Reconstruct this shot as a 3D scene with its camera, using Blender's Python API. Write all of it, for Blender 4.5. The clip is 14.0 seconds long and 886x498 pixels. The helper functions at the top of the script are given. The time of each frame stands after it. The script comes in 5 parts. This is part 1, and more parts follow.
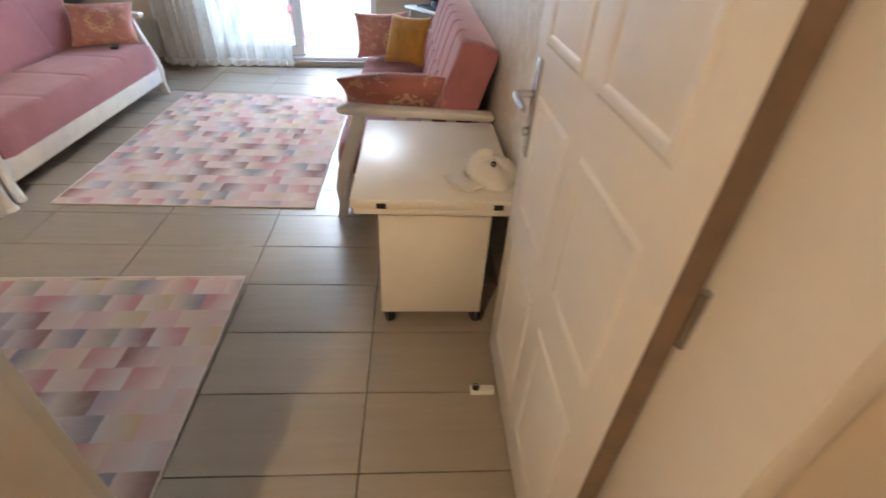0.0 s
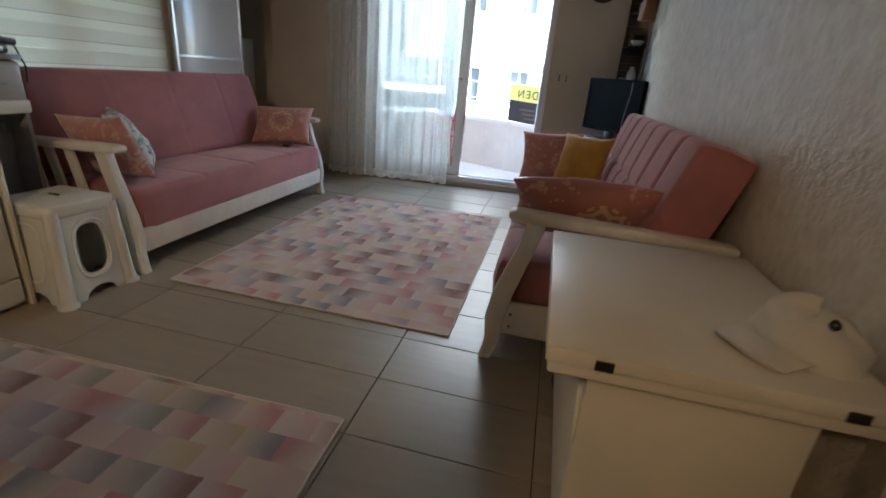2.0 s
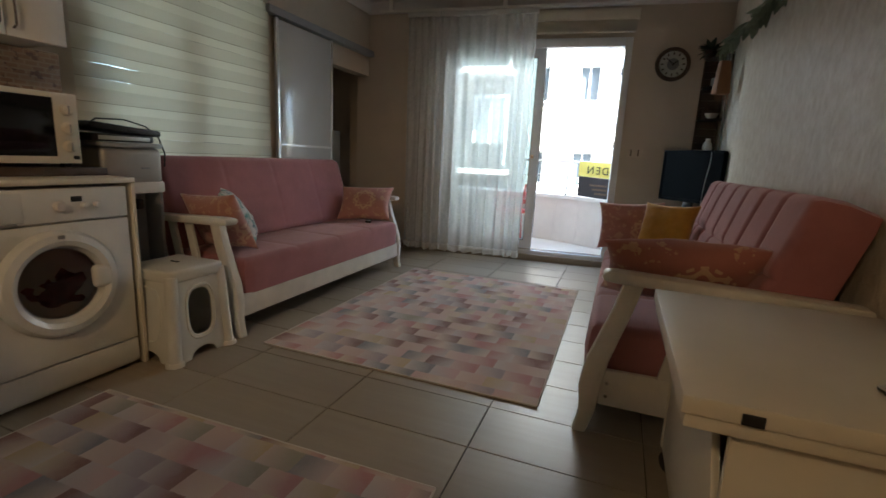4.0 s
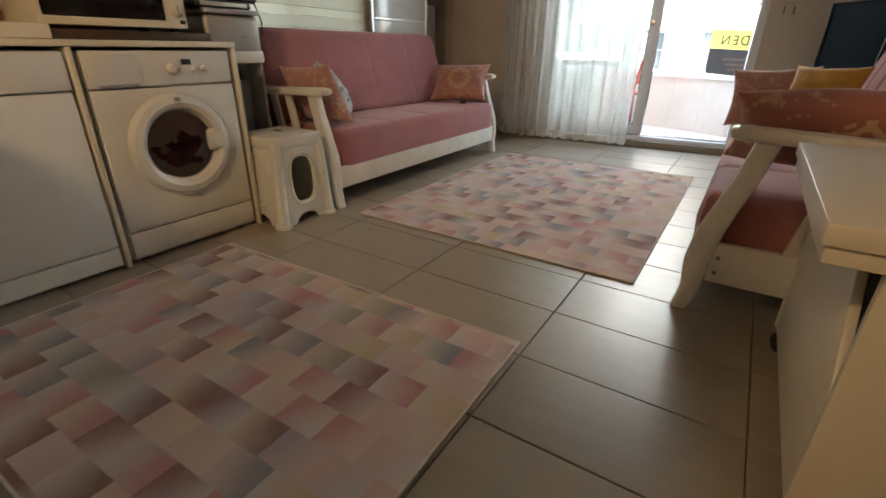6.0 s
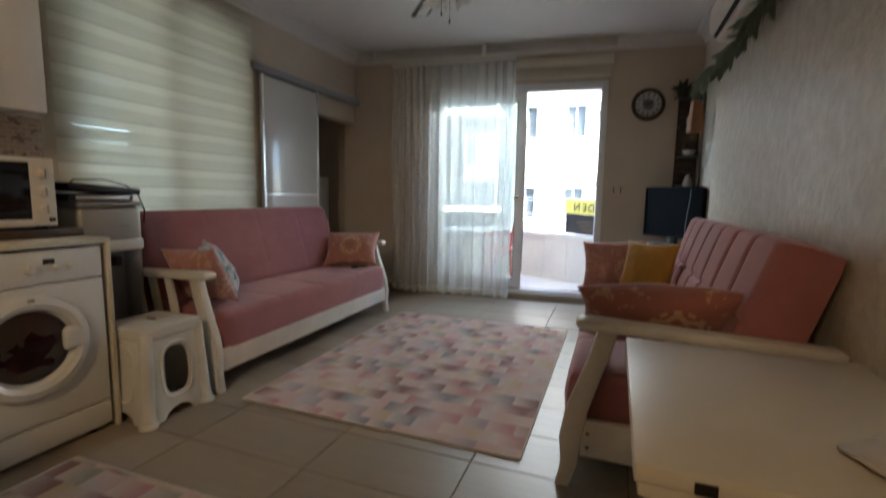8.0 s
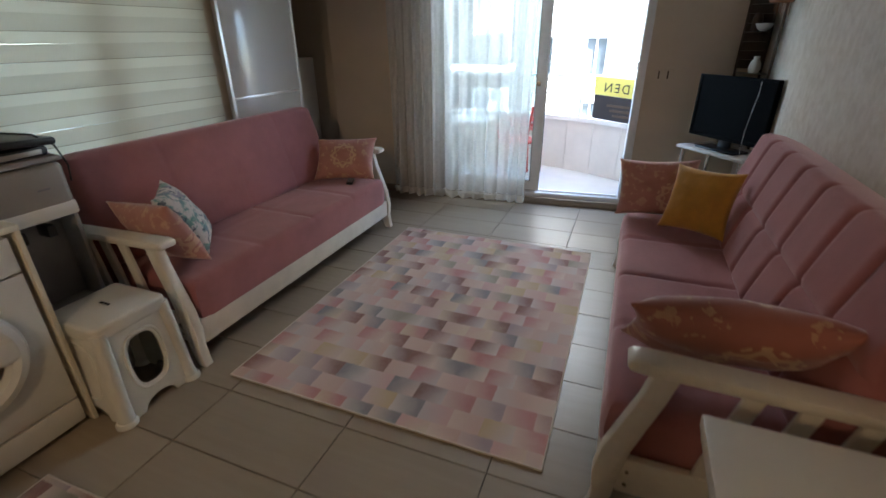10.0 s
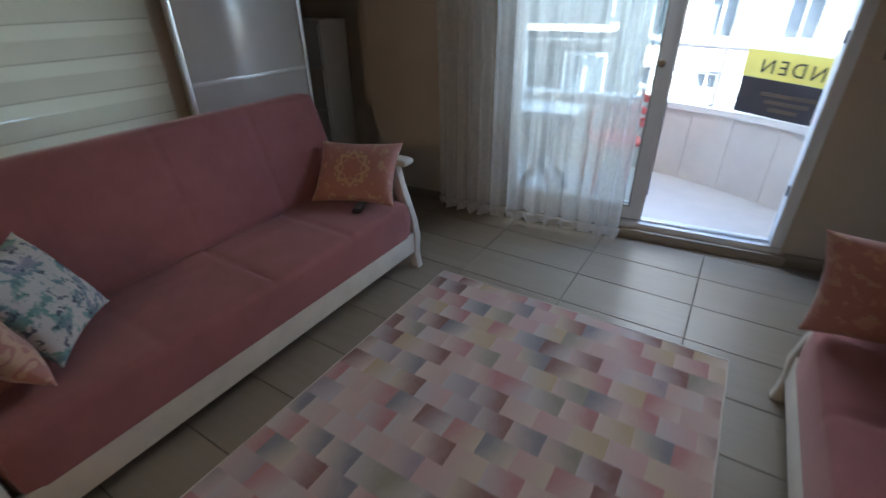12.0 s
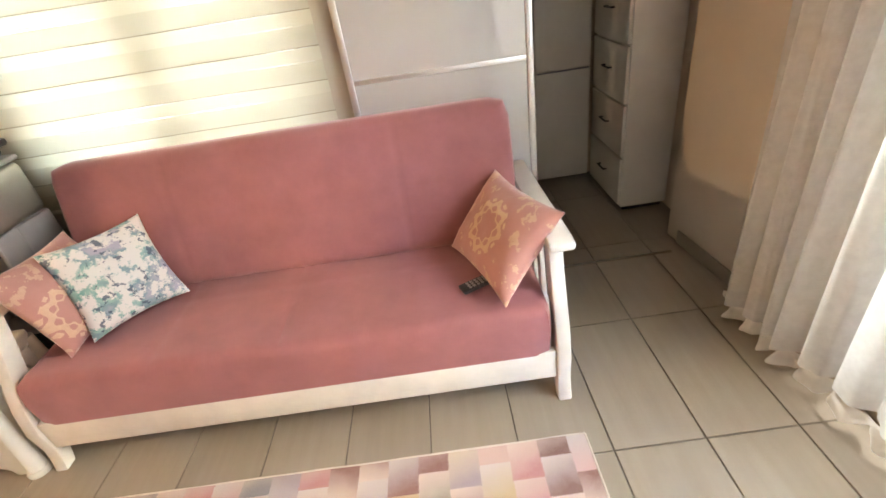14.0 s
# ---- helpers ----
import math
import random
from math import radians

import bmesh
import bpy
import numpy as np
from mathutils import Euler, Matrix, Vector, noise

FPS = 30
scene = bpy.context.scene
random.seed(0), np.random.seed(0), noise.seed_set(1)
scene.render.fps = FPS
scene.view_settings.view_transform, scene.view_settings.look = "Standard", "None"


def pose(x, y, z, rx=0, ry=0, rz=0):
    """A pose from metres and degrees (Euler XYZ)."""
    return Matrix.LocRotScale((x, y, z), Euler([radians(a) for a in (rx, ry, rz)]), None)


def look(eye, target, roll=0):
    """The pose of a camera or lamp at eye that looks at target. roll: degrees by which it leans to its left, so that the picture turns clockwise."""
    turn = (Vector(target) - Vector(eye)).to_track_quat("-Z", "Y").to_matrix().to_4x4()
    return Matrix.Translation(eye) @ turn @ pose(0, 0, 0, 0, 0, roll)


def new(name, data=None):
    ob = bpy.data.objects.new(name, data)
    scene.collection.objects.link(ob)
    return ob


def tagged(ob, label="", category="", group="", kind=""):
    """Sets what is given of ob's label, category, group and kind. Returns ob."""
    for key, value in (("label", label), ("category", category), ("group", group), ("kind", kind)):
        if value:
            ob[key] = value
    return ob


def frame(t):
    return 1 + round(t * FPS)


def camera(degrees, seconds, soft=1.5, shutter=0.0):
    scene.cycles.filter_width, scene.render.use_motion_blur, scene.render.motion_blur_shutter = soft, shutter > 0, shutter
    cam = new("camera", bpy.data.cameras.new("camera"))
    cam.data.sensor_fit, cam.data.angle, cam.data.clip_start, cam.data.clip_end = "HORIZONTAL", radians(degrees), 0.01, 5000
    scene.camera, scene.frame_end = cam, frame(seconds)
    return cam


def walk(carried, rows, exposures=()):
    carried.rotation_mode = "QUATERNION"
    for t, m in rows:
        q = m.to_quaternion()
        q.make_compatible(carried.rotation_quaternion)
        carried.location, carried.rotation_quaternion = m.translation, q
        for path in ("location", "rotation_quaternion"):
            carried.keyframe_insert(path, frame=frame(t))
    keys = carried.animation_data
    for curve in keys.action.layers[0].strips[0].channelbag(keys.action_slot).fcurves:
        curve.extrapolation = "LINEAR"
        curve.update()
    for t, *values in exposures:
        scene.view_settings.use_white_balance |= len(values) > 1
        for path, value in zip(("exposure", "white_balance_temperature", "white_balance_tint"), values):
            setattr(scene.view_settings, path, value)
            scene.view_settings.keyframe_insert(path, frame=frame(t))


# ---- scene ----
cam = camera(88.2, 14.0, shutter=0.5)
EXPOSURES = [(0.0, 5.3, 5450, 8), (0.5, 5.2, 5600, 8), (1.0, 4.95, 5600, 6), (1.5, 4.45, 5700, 6), (2.0, 3.85, 5700, 6), (2.5, 3.4, 5800, 5), (5.0, 3.45, 6400, 6), (5.5, 3.3, 6400, 6), (6.0, 4.3, 6600, 6), (6.5, 3.85, 6300, 6), (7.0, 3.8, 6200, 7), (7.5, 3.85, 6300, 7), (8.0, 3.75, 6100, 7), (10.5, 3.75, 5800, 8), (11.0, 3.25, 5650, 8), (11.5, 3.4, 5600, 8), (12.0, 3.3, 5600, 8), (12.5, 3.35, 5600, 8), (13.0, 4.2, 6400, 10), (13.5, 5.15, 7200, 12), (14.0, 5.7, 7300, 13)]
PATH = [
    (0, (1.225, -0.478, 1.475), (1.366, 1.127, 0.291), 3.6),
    (0.5, (1.104, -0.424, 1.482), (1.065, 1.212, 0.332), 2.3),
    (1, (1.072, -0.252, 1.472), (0.843, 1.44, 0.431), 4.3),
    (1.5, (1.011, -0.067, 1.434), (0.705, 1.704, 0.558), 2.1),
    (2, (0.957, 0.123, 1.123), (0.573, 1.952, 0.412), 5.2),
    (2.5, (0.958, 0.163, 0.994), (0.441, 2.018, 0.457), 4.4),
    (2.7, (0.939, 0.144, 1.035), (0.395, 2.017, 0.591), 4.2),
    (4.8, (0.863, 0.055, 1.049), (-0.074, 1.774, 0.642), 2.7),
    (5, (0.87, 0.057, 1.007), (-0.153, 1.707, 0.526), 2.5),
    (5.5, (0.877, 0.058, 0.928), (-0.179, 1.62, 0.259), 0.9),
    (6, (0.882, 0.092, 0.885), (-0.105, 1.632, 0.075), 0.8),
    (6.5, (0.939, 0.143, 1.045), (0.095, 1.899, 0.59), 0.7),
    (7, (0.979, 0.124, 1.207), (0.341, 2.019, 1.191), -1.0),
    (7.5, (0.98, 0.064, 1.292), (0.359, 1.952, 1.513), 0.2),
    (8, (0.957, 0.105, 1.108), (0.261, 1.965, 0.873), 1.0),
    (10.3, (0.705, 0.803, 1.511), (0.024, 2.483, 0.667), 0.0),
    (10.5, (0.675, 0.9, 1.52), (-0.055, 2.562, 0.681), -0.1),
    (11, (0.561, 1.223, 1.509), (-0.229, 2.848, 0.651), -0.8),
    (11.5, (0.417, 1.601, 1.558), (-0.361, 3.184, 0.615), -4.1),
    (12, (0.391, 1.959, 1.461), (-0.545, 3.432, 0.484), -0.9),
    (12.5, (0.286, 2.335, 1.439), (-0.73, 3.692, 0.378), 0.1),
    (13, (0.258, 2.729, 1.411), (-1.123, 3.66, 0.302), -3.4),
    (13.5, (0.203, 3.208, 1.427), (-1.462, 3.53, 0.367), -6.1),
    (14, (0.145, 3.568, 1.45), (-1.562, 3.526, 0.407), -9.2),
]
walk(cam, [(t, look(eye, target, roll)) for t, eye, target, roll in PATH], EXPOSURES)

# ---- sky, sun and large lights ----
world = bpy.data.worlds.new("world")
scene.world = world
world.use_nodes = True
wn = world.node_tree
sky = wn.nodes.new("ShaderNodeTexSky")
sky.sky_type, sky.sun_disc = "NISHITA", False
sky.sun_elevation, sky.sun_rotation = radians(49), radians(121)
wn.nodes["Background"].inputs["Strength"].default_value = 0.15
wn.links.new(sky.outputs["Color"], wn.nodes["Background"].inputs["Color"])

sun = new("sun", bpy.data.lights.new("sun", "SUN"))
sun.data.energy, sun.data.angle, sun.data.color = 5.0, radians(0.5), (1.0, 0.95, 0.87)
sun.matrix_world = look((9, -5.5, 12), (0, 0, 0))


def area(name, eye, target, sx, sy, watts, colour):
    ob = new(name, bpy.data.lights.new(name, "AREA"))
    ob.data.shape, ob.data.size, ob.data.size_y = "RECTANGLE", sx, sy
    ob.data.energy, ob.data.color = watts, colour
    ob.matrix_world = look(eye, target)
    return ob


# warm hall lamp behind the entrance and the counter
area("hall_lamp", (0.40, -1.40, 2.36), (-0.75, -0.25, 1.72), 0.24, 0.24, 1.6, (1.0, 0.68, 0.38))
# unseen lamps added to boost daylight over the balcony and behind the zebra blind
area("balcony_fill_lamp", (-0.15, 5.95, 2.58), (0.75, 2.6, 0.6), 1.9, 0.5, 3.5, (0.90, 0.95, 1.0))
area("window_daylight", (-2.06, 2.45, 1.7), (0, 2.45, 1.6), 1.25, 1.4, 0.085, (1.0, 0.96, 0.84))


# ---- materials ----
class Nodes:
    """A short hand for node trees."""

    def __init__(self, name):
        self.m = bpy.data.materials.new(name)
        self.m.use_nodes = True
        self.t = self.m.node_tree
        self.b = self.t.nodes["Principled BSDF"]

    def put(self, socket, value):
        if hasattr(value, "is_linked"):
            self.t.links.new(value, socket)
        else:
            socket.default_value = value

    def feed(self, n, ins):
        for key, value in ins.items():
            self.put(n.inputs[int(key[1:])] if key[0] == "i" and key[1:].isdigit() else n.inputs[key], value)
        return n

    def node(self, kind, out=0, **ins):
        return self.feed(self.t.nodes.new(kind), ins).outputs[out]

    def math(self, op, a, b=0.0, c=0.0):
        n = self.t.nodes.new("ShaderNodeMath")
        n.operation = op
        return self.feed(n, {"i0": a, "i1": b, "i2": c}).outputs[0]

    def add(self, a, b):
        n = self.t.nodes.new("ShaderNodeVectorMath")
        n.operation = "ADD"
        return self.feed(n, {"i0": a, "i1": b}).outputs[0]

    def scaled(self, a, k):
        n = self.t.nodes.new("ShaderNodeVectorMath")
        n.operation = "SCALE"
        return self.feed(n, {"i0": a, "Scale": k}).outputs[0]

    def mix(self, fac, a, b):
        n = self.t.nodes.new("ShaderNodeMix")
        n.data_type = "RGBA"
        return self.feed(n, {"i0": fac, "i6": a, "i7": b}).outputs[2]

    def white(self, co):
        n = self.t.nodes.new("ShaderNodeTexWhiteNoise")
        n.noise_dimensions = "3D"
        return self.feed(n, {"Vector": co}).outputs[0]

    def bands(self, co, scale, distortion):
        n = self.t.nodes.new("ShaderNodeTexWave")
        n.wave_type, n.bands_direction = "BANDS", "Y"
        return self.feed(n, {"Vector": co, "Scale": scale, "Distortion": distortion}).outputs[1]

    def noise(self, co, scale, detail=4.0, rough=0.55, out=0):
        return self.node("ShaderNodeTexNoise", out, Vector=co, Scale=scale, Detail=detail, Roughness=rough)

    def ramp(self, fac, stops, mode="LINEAR"):
        n = self.t.nodes.new("ShaderNodeValToRGB")
        n.color_ramp.interpolation = mode
        while len(n.color_ramp.elements) < len(stops):
            n.color_ramp.elements.new(0.5)
        for e, (at, c) in zip(n.color_ramp.elements, stops):
            e.position, e.color = at, c if len(c) == 4 else (*c, 1)
        self.put(n.inputs[0], fac)
        return n.outputs[0]

    def place(self, which="Object"):
        return self.node("ShaderNodeTexCoord", {"Generated": 0, "Object": 3}[which])

    def bump(self, height, strength, distance=0.01, normal=None):
        n = self.t.nodes.new("ShaderNodeBump")
        n.inputs["Strength"].default_value, n.inputs["Distance"].default_value = strength, distance
        self.put(n.inputs["Height"], height)
        if normal:
            self.put(n.inputs["Normal"], normal)
        return n.outputs[0]

    def set(self, **ins):
        for key, value in ins.items():
            self.put(self.b.inputs[key.replace("_", " ")], value)
        return self


def c4(c):
    return (*c, 1.0)


def plain(name, col, rough=0.5, metal=0.0, var=0.12, scale=5.0, bump=0.08, bscale=90.0, rvar=0.12, sheen=0.0, random=0.0, coat=0.0):
    """A surface with broad stains, fine grain and uneven gloss."""
    n = Nodes(name)
    co = n.place()
    broad, fine = n.noise(co, scale, 5.0, 0.6), n.noise(co, bscale, 3.0, 0.6)
    dark, light = [c * (1 - var) for c in col], [min(1, c * (1 + var)) for c in col]
    colour = n.mix(n.ramp(broad, [(0.3, (0, 0, 0)), (0.7, (1, 1, 1))]), c4(dark), c4(light))
    colour = n.mix(n.math("MULTIPLY", fine, var), colour, c4([c * 0.6 for c in col]))
    if random:
        rnd = n.node("ShaderNodeObjectInfo", 5)
        level = n.math("MULTIPLY_ADD", rnd, 2 * random, 1 - random)
        colour = n.scaled(colour, level)
    n.set(Base_Color=colour, Metallic=metal, Roughness=n.math("MULTIPLY_ADD", broad, 2 * rvar, rough - rvar))
    n.set(Normal=n.bump(fine, bump, 0.004))
    if sheen:
        n.set(Sheen_Weight=sheen, Sheen_Roughness=0.45)
    if coat:
        n.set(Coat_Weight=coat, Coat_Roughness=0.12)
    return n.m


PAINT = plain("wall_paint", (0.60, 0.51, 0.40), 0.75, var=0.07, scale=1.6, bump=0.12, bscale=120)
CEIL = plain("ceiling_paint", (0.70, 0.66, 0.62), 0.85, var=0.05, scale=0.9, bump=0.06)
WHITE = plain("white_lacquer", (0.74, 0.71, 0.64), 0.34, var=0.07, scale=3.0, bump=0.03)
CREAM = plain("cream_board", (0.72, 0.66, 0.54), 0.38, var=0.06, scale=2.5, bump=0.03)
DOORW = plain("door_white", (0.76, 0.71, 0.63), 0.42, var=0.05, scale=2.0, bump=0.04, bscale=160)
SOFAW = plain("painted_beech", (0.78, 0.74, 0.66), 0.40, var=0.09, scale=7.0, bump=0.05, bscale=70)
UPVC = plain("window_plastic", (0.80, 0.81, 0.82), 0.34, var=0.04, bump=0.01, rvar=0.03)
APPL = plain("enamel_white", (0.74, 0.73, 0.69), 0.33, var=0.04, scale=2.0, bump=0.01, rvar=0.03, coat=0.3)
PLAST = plain("stool_plastic", (0.72, 0.70, 0.63), 0.38, var=0.06, bump=0.03, rvar=0.06)
BLACK = plain("black_plastic", (0.012, 0.012, 0.013), 0.35, var=0.2, bump=0.02)
DARKBR = plain("dark_laminate", (0.07, 0.042, 0.025), 0.4, var=0.25, scale=9.0)
CHROME = plain("brushed_steel", (0.62, 0.61, 0.58), 0.24, metal=1.0, var=0.08, scale=14.0, bump=0.03, rvar=0.02)
SILVER = plain("silver_plastic", (0.42, 0.40, 0.36), 0.34, metal=0.55, var=0.08, bump=0.01)
BRASS = plain("polished_brass", (0.72, 0.48, 0.17), 0.2, metal=1.0, var=0.1, bump=0.02)
WALNUT = plain("walnut_blade", (0.055, 0.035, 0.025), 0.35, var=0.3, scale=18.0, bump=0.04)
GROUT = plain("grout", (0.085, 0.07, 0.055), 0.9, var=0.2, scale=6.0)
ACPLASTIC = plain("aged_plastic", (0.60, 0.52, 0.43), 0.62, var=0.06, bump=0.02)
LEGGREY = plain("dark_grey_steel", (0.07, 0.075, 0.08), 0.5, bump=0.0)
# colour lowered far below grey-blue render so the sunlit block looks shaded
SIDEWALL = plain("shaded_grey_blue_render", (0.05, 0.058, 0.062), 0.9, var=0.1, scale=0.6, bump=0.05)
ALU = plain("anodised_aluminium", (0.80, 0.79, 0.77), 0.32, metal=0.9, var=0.05, scale=4.0, bump=0.01)
SLOT = plain("dark_slot", (0.012, 0.012, 0.012), 0.9)
GREEN = plain("garland_leaf", (0.19, 0.235, 0.165), 0.6, var=0.3, scale=20.0, random=0.2)
PALM = plain("dark_leaf", (0.03, 0.05, 0.03), 0.6, var=0.3, scale=20.0, random=0.2)
YELLOW = plain("mustard_velvet", (0.66, 0.35, 0.045), 0.75, var=0.12, scale=12.0, bump=0.25, bscale=400, sheen=0.4)
CLOTH = plain("washed_cotton", (0.66, 0.61, 0.53), 0.85, var=0.1, scale=12.0, bump=0.3, bscale=300)
BROWNB = plain("brown_paper", (0.26, 0.12, 0.05), 0.7, var=0.15)
RED = plain("red_plastic", (0.55, 0.05, 0.04), 0.4, var=0.08)
GREY = plain("grey_plastic", (0.30, 0.30, 0.31), 0.45, var=0.1)
STONE = plain("parapet_stone", (0.66, 0.61, 0.56), 0.6, var=0.08, scale=3.0, bump=0.06, random=0.03)
COPING = plain("white_stone", (0.72, 0.70, 0.67), 0.5, var=0.06, scale=4.0)
FACADE = plain("white_render", (0.78, 0.77, 0.74), 0.9, var=0.05, scale=0.5, bump=0.05)
DARKGL = plain("far_window_glass", (0.16, 0.19, 0.21), 0.12, var=0.25, scale=0.8, bump=0.0)
ASPHALT = plain("asphalt", (0.06, 0.06, 0.06), 0.95, var=0.3, scale=1.0)
BANNER = plain("banner_yellow", (0.76, 0.68, 0.16), 0.6, var=0.05, scale=3.0)
BANNERB = plain("banner_black", (0.016, 0.013, 0.016), 0.55, var=0.2, scale=3.0)
DRUMRED = plain("laundry_red", (0.30, 0.05, 0.045), 0.9, var=0.5, scale=16.0, bump=0.5, bscale=30)


def velvet(name, col):
    n = Nodes(name)
    co = n.place()
    nap = n.noise(co, 3.5, 6.0, 0.65)
    fine = n.noise(co, 420.0, 2.0)
    colour = n.mix(n.ramp(nap, [(0.3, (0, 0, 0)), (0.72, (1, 1, 1))]), c4([c * 0.84 for c in col]), c4([c * 1.13 for c in col]))
    n.set(Base_Color=colour, Roughness=0.82, Sheen_Weight=0.6, Sheen_Roughness=0.4, Sheen_Tint=(0.96, 0.76, 0.75, 1))
    n.set(Normal=n.bump(fine, 0.25, 0.002, n.bump(nap, 0.25, 0.01)))
    return n.m


ROSE = velvet("dusty_rose_velvet", (0.37, 0.142, 0.140))


def stucco():
    """The right wall's combed plaster: short upright strokes."""
    n = Nodes("combed_stucco")
    co = n.place()
    wide = n.noise(co, 1.3, 4.0, 0.6)
    long = n.node("ShaderNodeMapping", 0, Vector=co, Scale=(22.0, 22.0, 17.0))
    strokes = n.noise(long, 1.0, 5.0, 0.62)
    ridge = n.ramp(strokes, [(0.36, (0, 0, 0)), (0.68, (1, 1, 1))])
    fine = n.noise(co, 140.0, 3.0)
    # base colour also lightens ridges and darkens hollows, imitating light on the relief
    colour = n.mix(ridge, (0.64, 0.56, 0.44, 1), (0.79, 0.72, 0.60, 1))
    colour = n.mix(n.math("MULTIPLY", wide, 0.35), colour, (0.55, 0.46, 0.35, 1))
    n.set(Base_Color=colour, Roughness=n.math("MULTIPLY_ADD", ridge, -0.14, 0.44))
    n.set(Normal=n.bump(strokes, 0.75, 0.014, n.bump(fine, 0.12, 0.003)))
    return n.m


STUCCO = stucco()


def floor_tile():
    n = Nodes("porcelain_tile")
    co = n.place()
    rnd = n.node("ShaderNodeObjectInfo", 5)
    apart = n.add(co, n.node("ShaderNodeCombineXYZ", 0, X=n.math("MULTIPLY", rnd, 37.0), Y=n.math("MULTIPLY", rnd, 11.0), Z=0.0))
    streak = n.noise(n.node("ShaderNodeMapping", 0, Vector=apart, Scale=(2.0, 26.0, 1.0)), 1.0, 5.0, 0.6)
    cloud = n.noise(apart, 3.5, 5.0, 0.6)
    colour = n.mix(streak, (0.275, 0.225, 0.165, 1), (0.38, 0.32, 0.245, 1))
    colour = n.mix(n.math("MULTIPLY", cloud, 0.5), colour, (0.25, 0.215, 0.17, 1))
    level = n.math("MULTIPLY_ADD", rnd, 0.14, 0.93)
    colour = n.scaled(colour, level)
    n.set(Base_Color=colour, Roughness=n.math("MULTIPLY_ADD", cloud, 0.12, 0.29), Normal=n.bump(streak, 0.05, 0.002))
    return n.m


TILE = floor_tile()


def patchwork():
    """The printed rug: staggered woven rectangles, each shading from one faded ink into another."""
    n = Nodes("patchwork_rug")
    co = n.place()
    # the pile frays the edges of the print
    frayed = n.add(co, n.add(n.scaled(n.noise(co, 240.0, 3.0, 0.7, 1), 0.018), (-0.009, -0.009, 0.0)))
    sep = n.t.nodes.new("ShaderNodeSeparateXYZ")
    n.put(sep.inputs[0], frayed)
    row = n.math("FLOOR", n.math("DIVIDE", sep.outputs[1], 0.104))
    along = n.math("ADD", n.math("DIVIDE", sep.outputs[0], 0.136), n.math("MULTIPLY", row, 0.5))
    col = n.math("FLOOR", along)
    part_x, part_y = n.math("FRACT", along), n.math("FRACT", n.math("DIVIDE", sep.outputs[1], 0.104))
    cell = n.node("ShaderNodeCombineXYZ", 0, X=col, Y=row, Z=0.0)
    pick = n.white(cell)
    pick2 = n.white(n.add(cell, (7.3, 3.1, 9.0)))
    pick3 = n.white(n.add(cell, (1.7, 13.1, 4.0)))
    pale = [(0.0, (0.63, 0.50, 0.43)), (0.20, (0.58, 0.445, 0.40)), (0.40, (0.57, 0.50, 0.47)), (0.58, (0.59, 0.48, 0.36)), (0.74, (0.52, 0.46, 0.45)), (0.88, (0.58, 0.425, 0.38))]
    deep = [(0.0, (0.55, 0.38, 0.33)), (0.16, (0.46, 0.21, 0.195)), (0.34, (0.23, 0.10, 0.085)), (0.50, (0.57, 0.36, 0.34)), (0.60, (0.215, 0.21, 0.225)), (0.73, (0.50, 0.37, 0.21)), (0.81, (0.35, 0.28, 0.30)), (0.89, (0.20, 0.10, 0.085)), (0.95, (0.30, 0.27, 0.20))]
    light, dark = n.ramp(pick2, pale, "CONSTANT"), n.ramp(pick, deep, "CONSTANT")
    # ink is strongest at one end of a patch and runs out towards the other
    flip = n.math("GREATER_THAN", pick3, 0.30)
    run = n.math("ADD", n.math("MULTIPLY", flip, part_x), n.math("MULTIPLY", n.math("SUBTRACT", 1.0, flip), n.math("SUBTRACT", 1.0, part_x)))
    lean = n.math("MULTIPLY_ADD", n.math("SUBTRACT", part_y, 0.5), 0.30, run)
    worn = n.noise(co, 16.0, 5.0, 0.65)
    fade = n.math("MULTIPLY", n.math("MULTIPLY_ADD", lean, 1.15, 0.06), n.math("MULTIPLY_ADD", worn, 0.7, 0.55))
    fade = n.math("MINIMUM", n.math("MAXIMUM", fade, 0.0), 1.0)
    colour = n.mix(fade, light, dark)
    # weft lines show through where the print is thin
    weave = n.bands(co, 62.0, 2.0)
    fine = n.noise(co, 260.0, 3.0)
    thin = n.noise(co, 5.0, 3.0)
    colour = n.mix(n.math("MULTIPLY", weave, n.math("MULTIPLY", thin, 0.34)), colour, (0.62, 0.55, 0.49, 1))
    n.set(Base_Color=colour, Roughness=0.95, Sheen_Weight=0.15)
    n.set(Normal=n.bump(weave, 0.3, 0.002, n.bump(fine, 0.4, 0.002)))
    return n.m


RUG = patchwork()
RUGEDGE = plain("rug_binding", (0.66, 0.58, 0.50), 0.95, var=0.1, scale=30.0, bump=0.4, bscale=300)


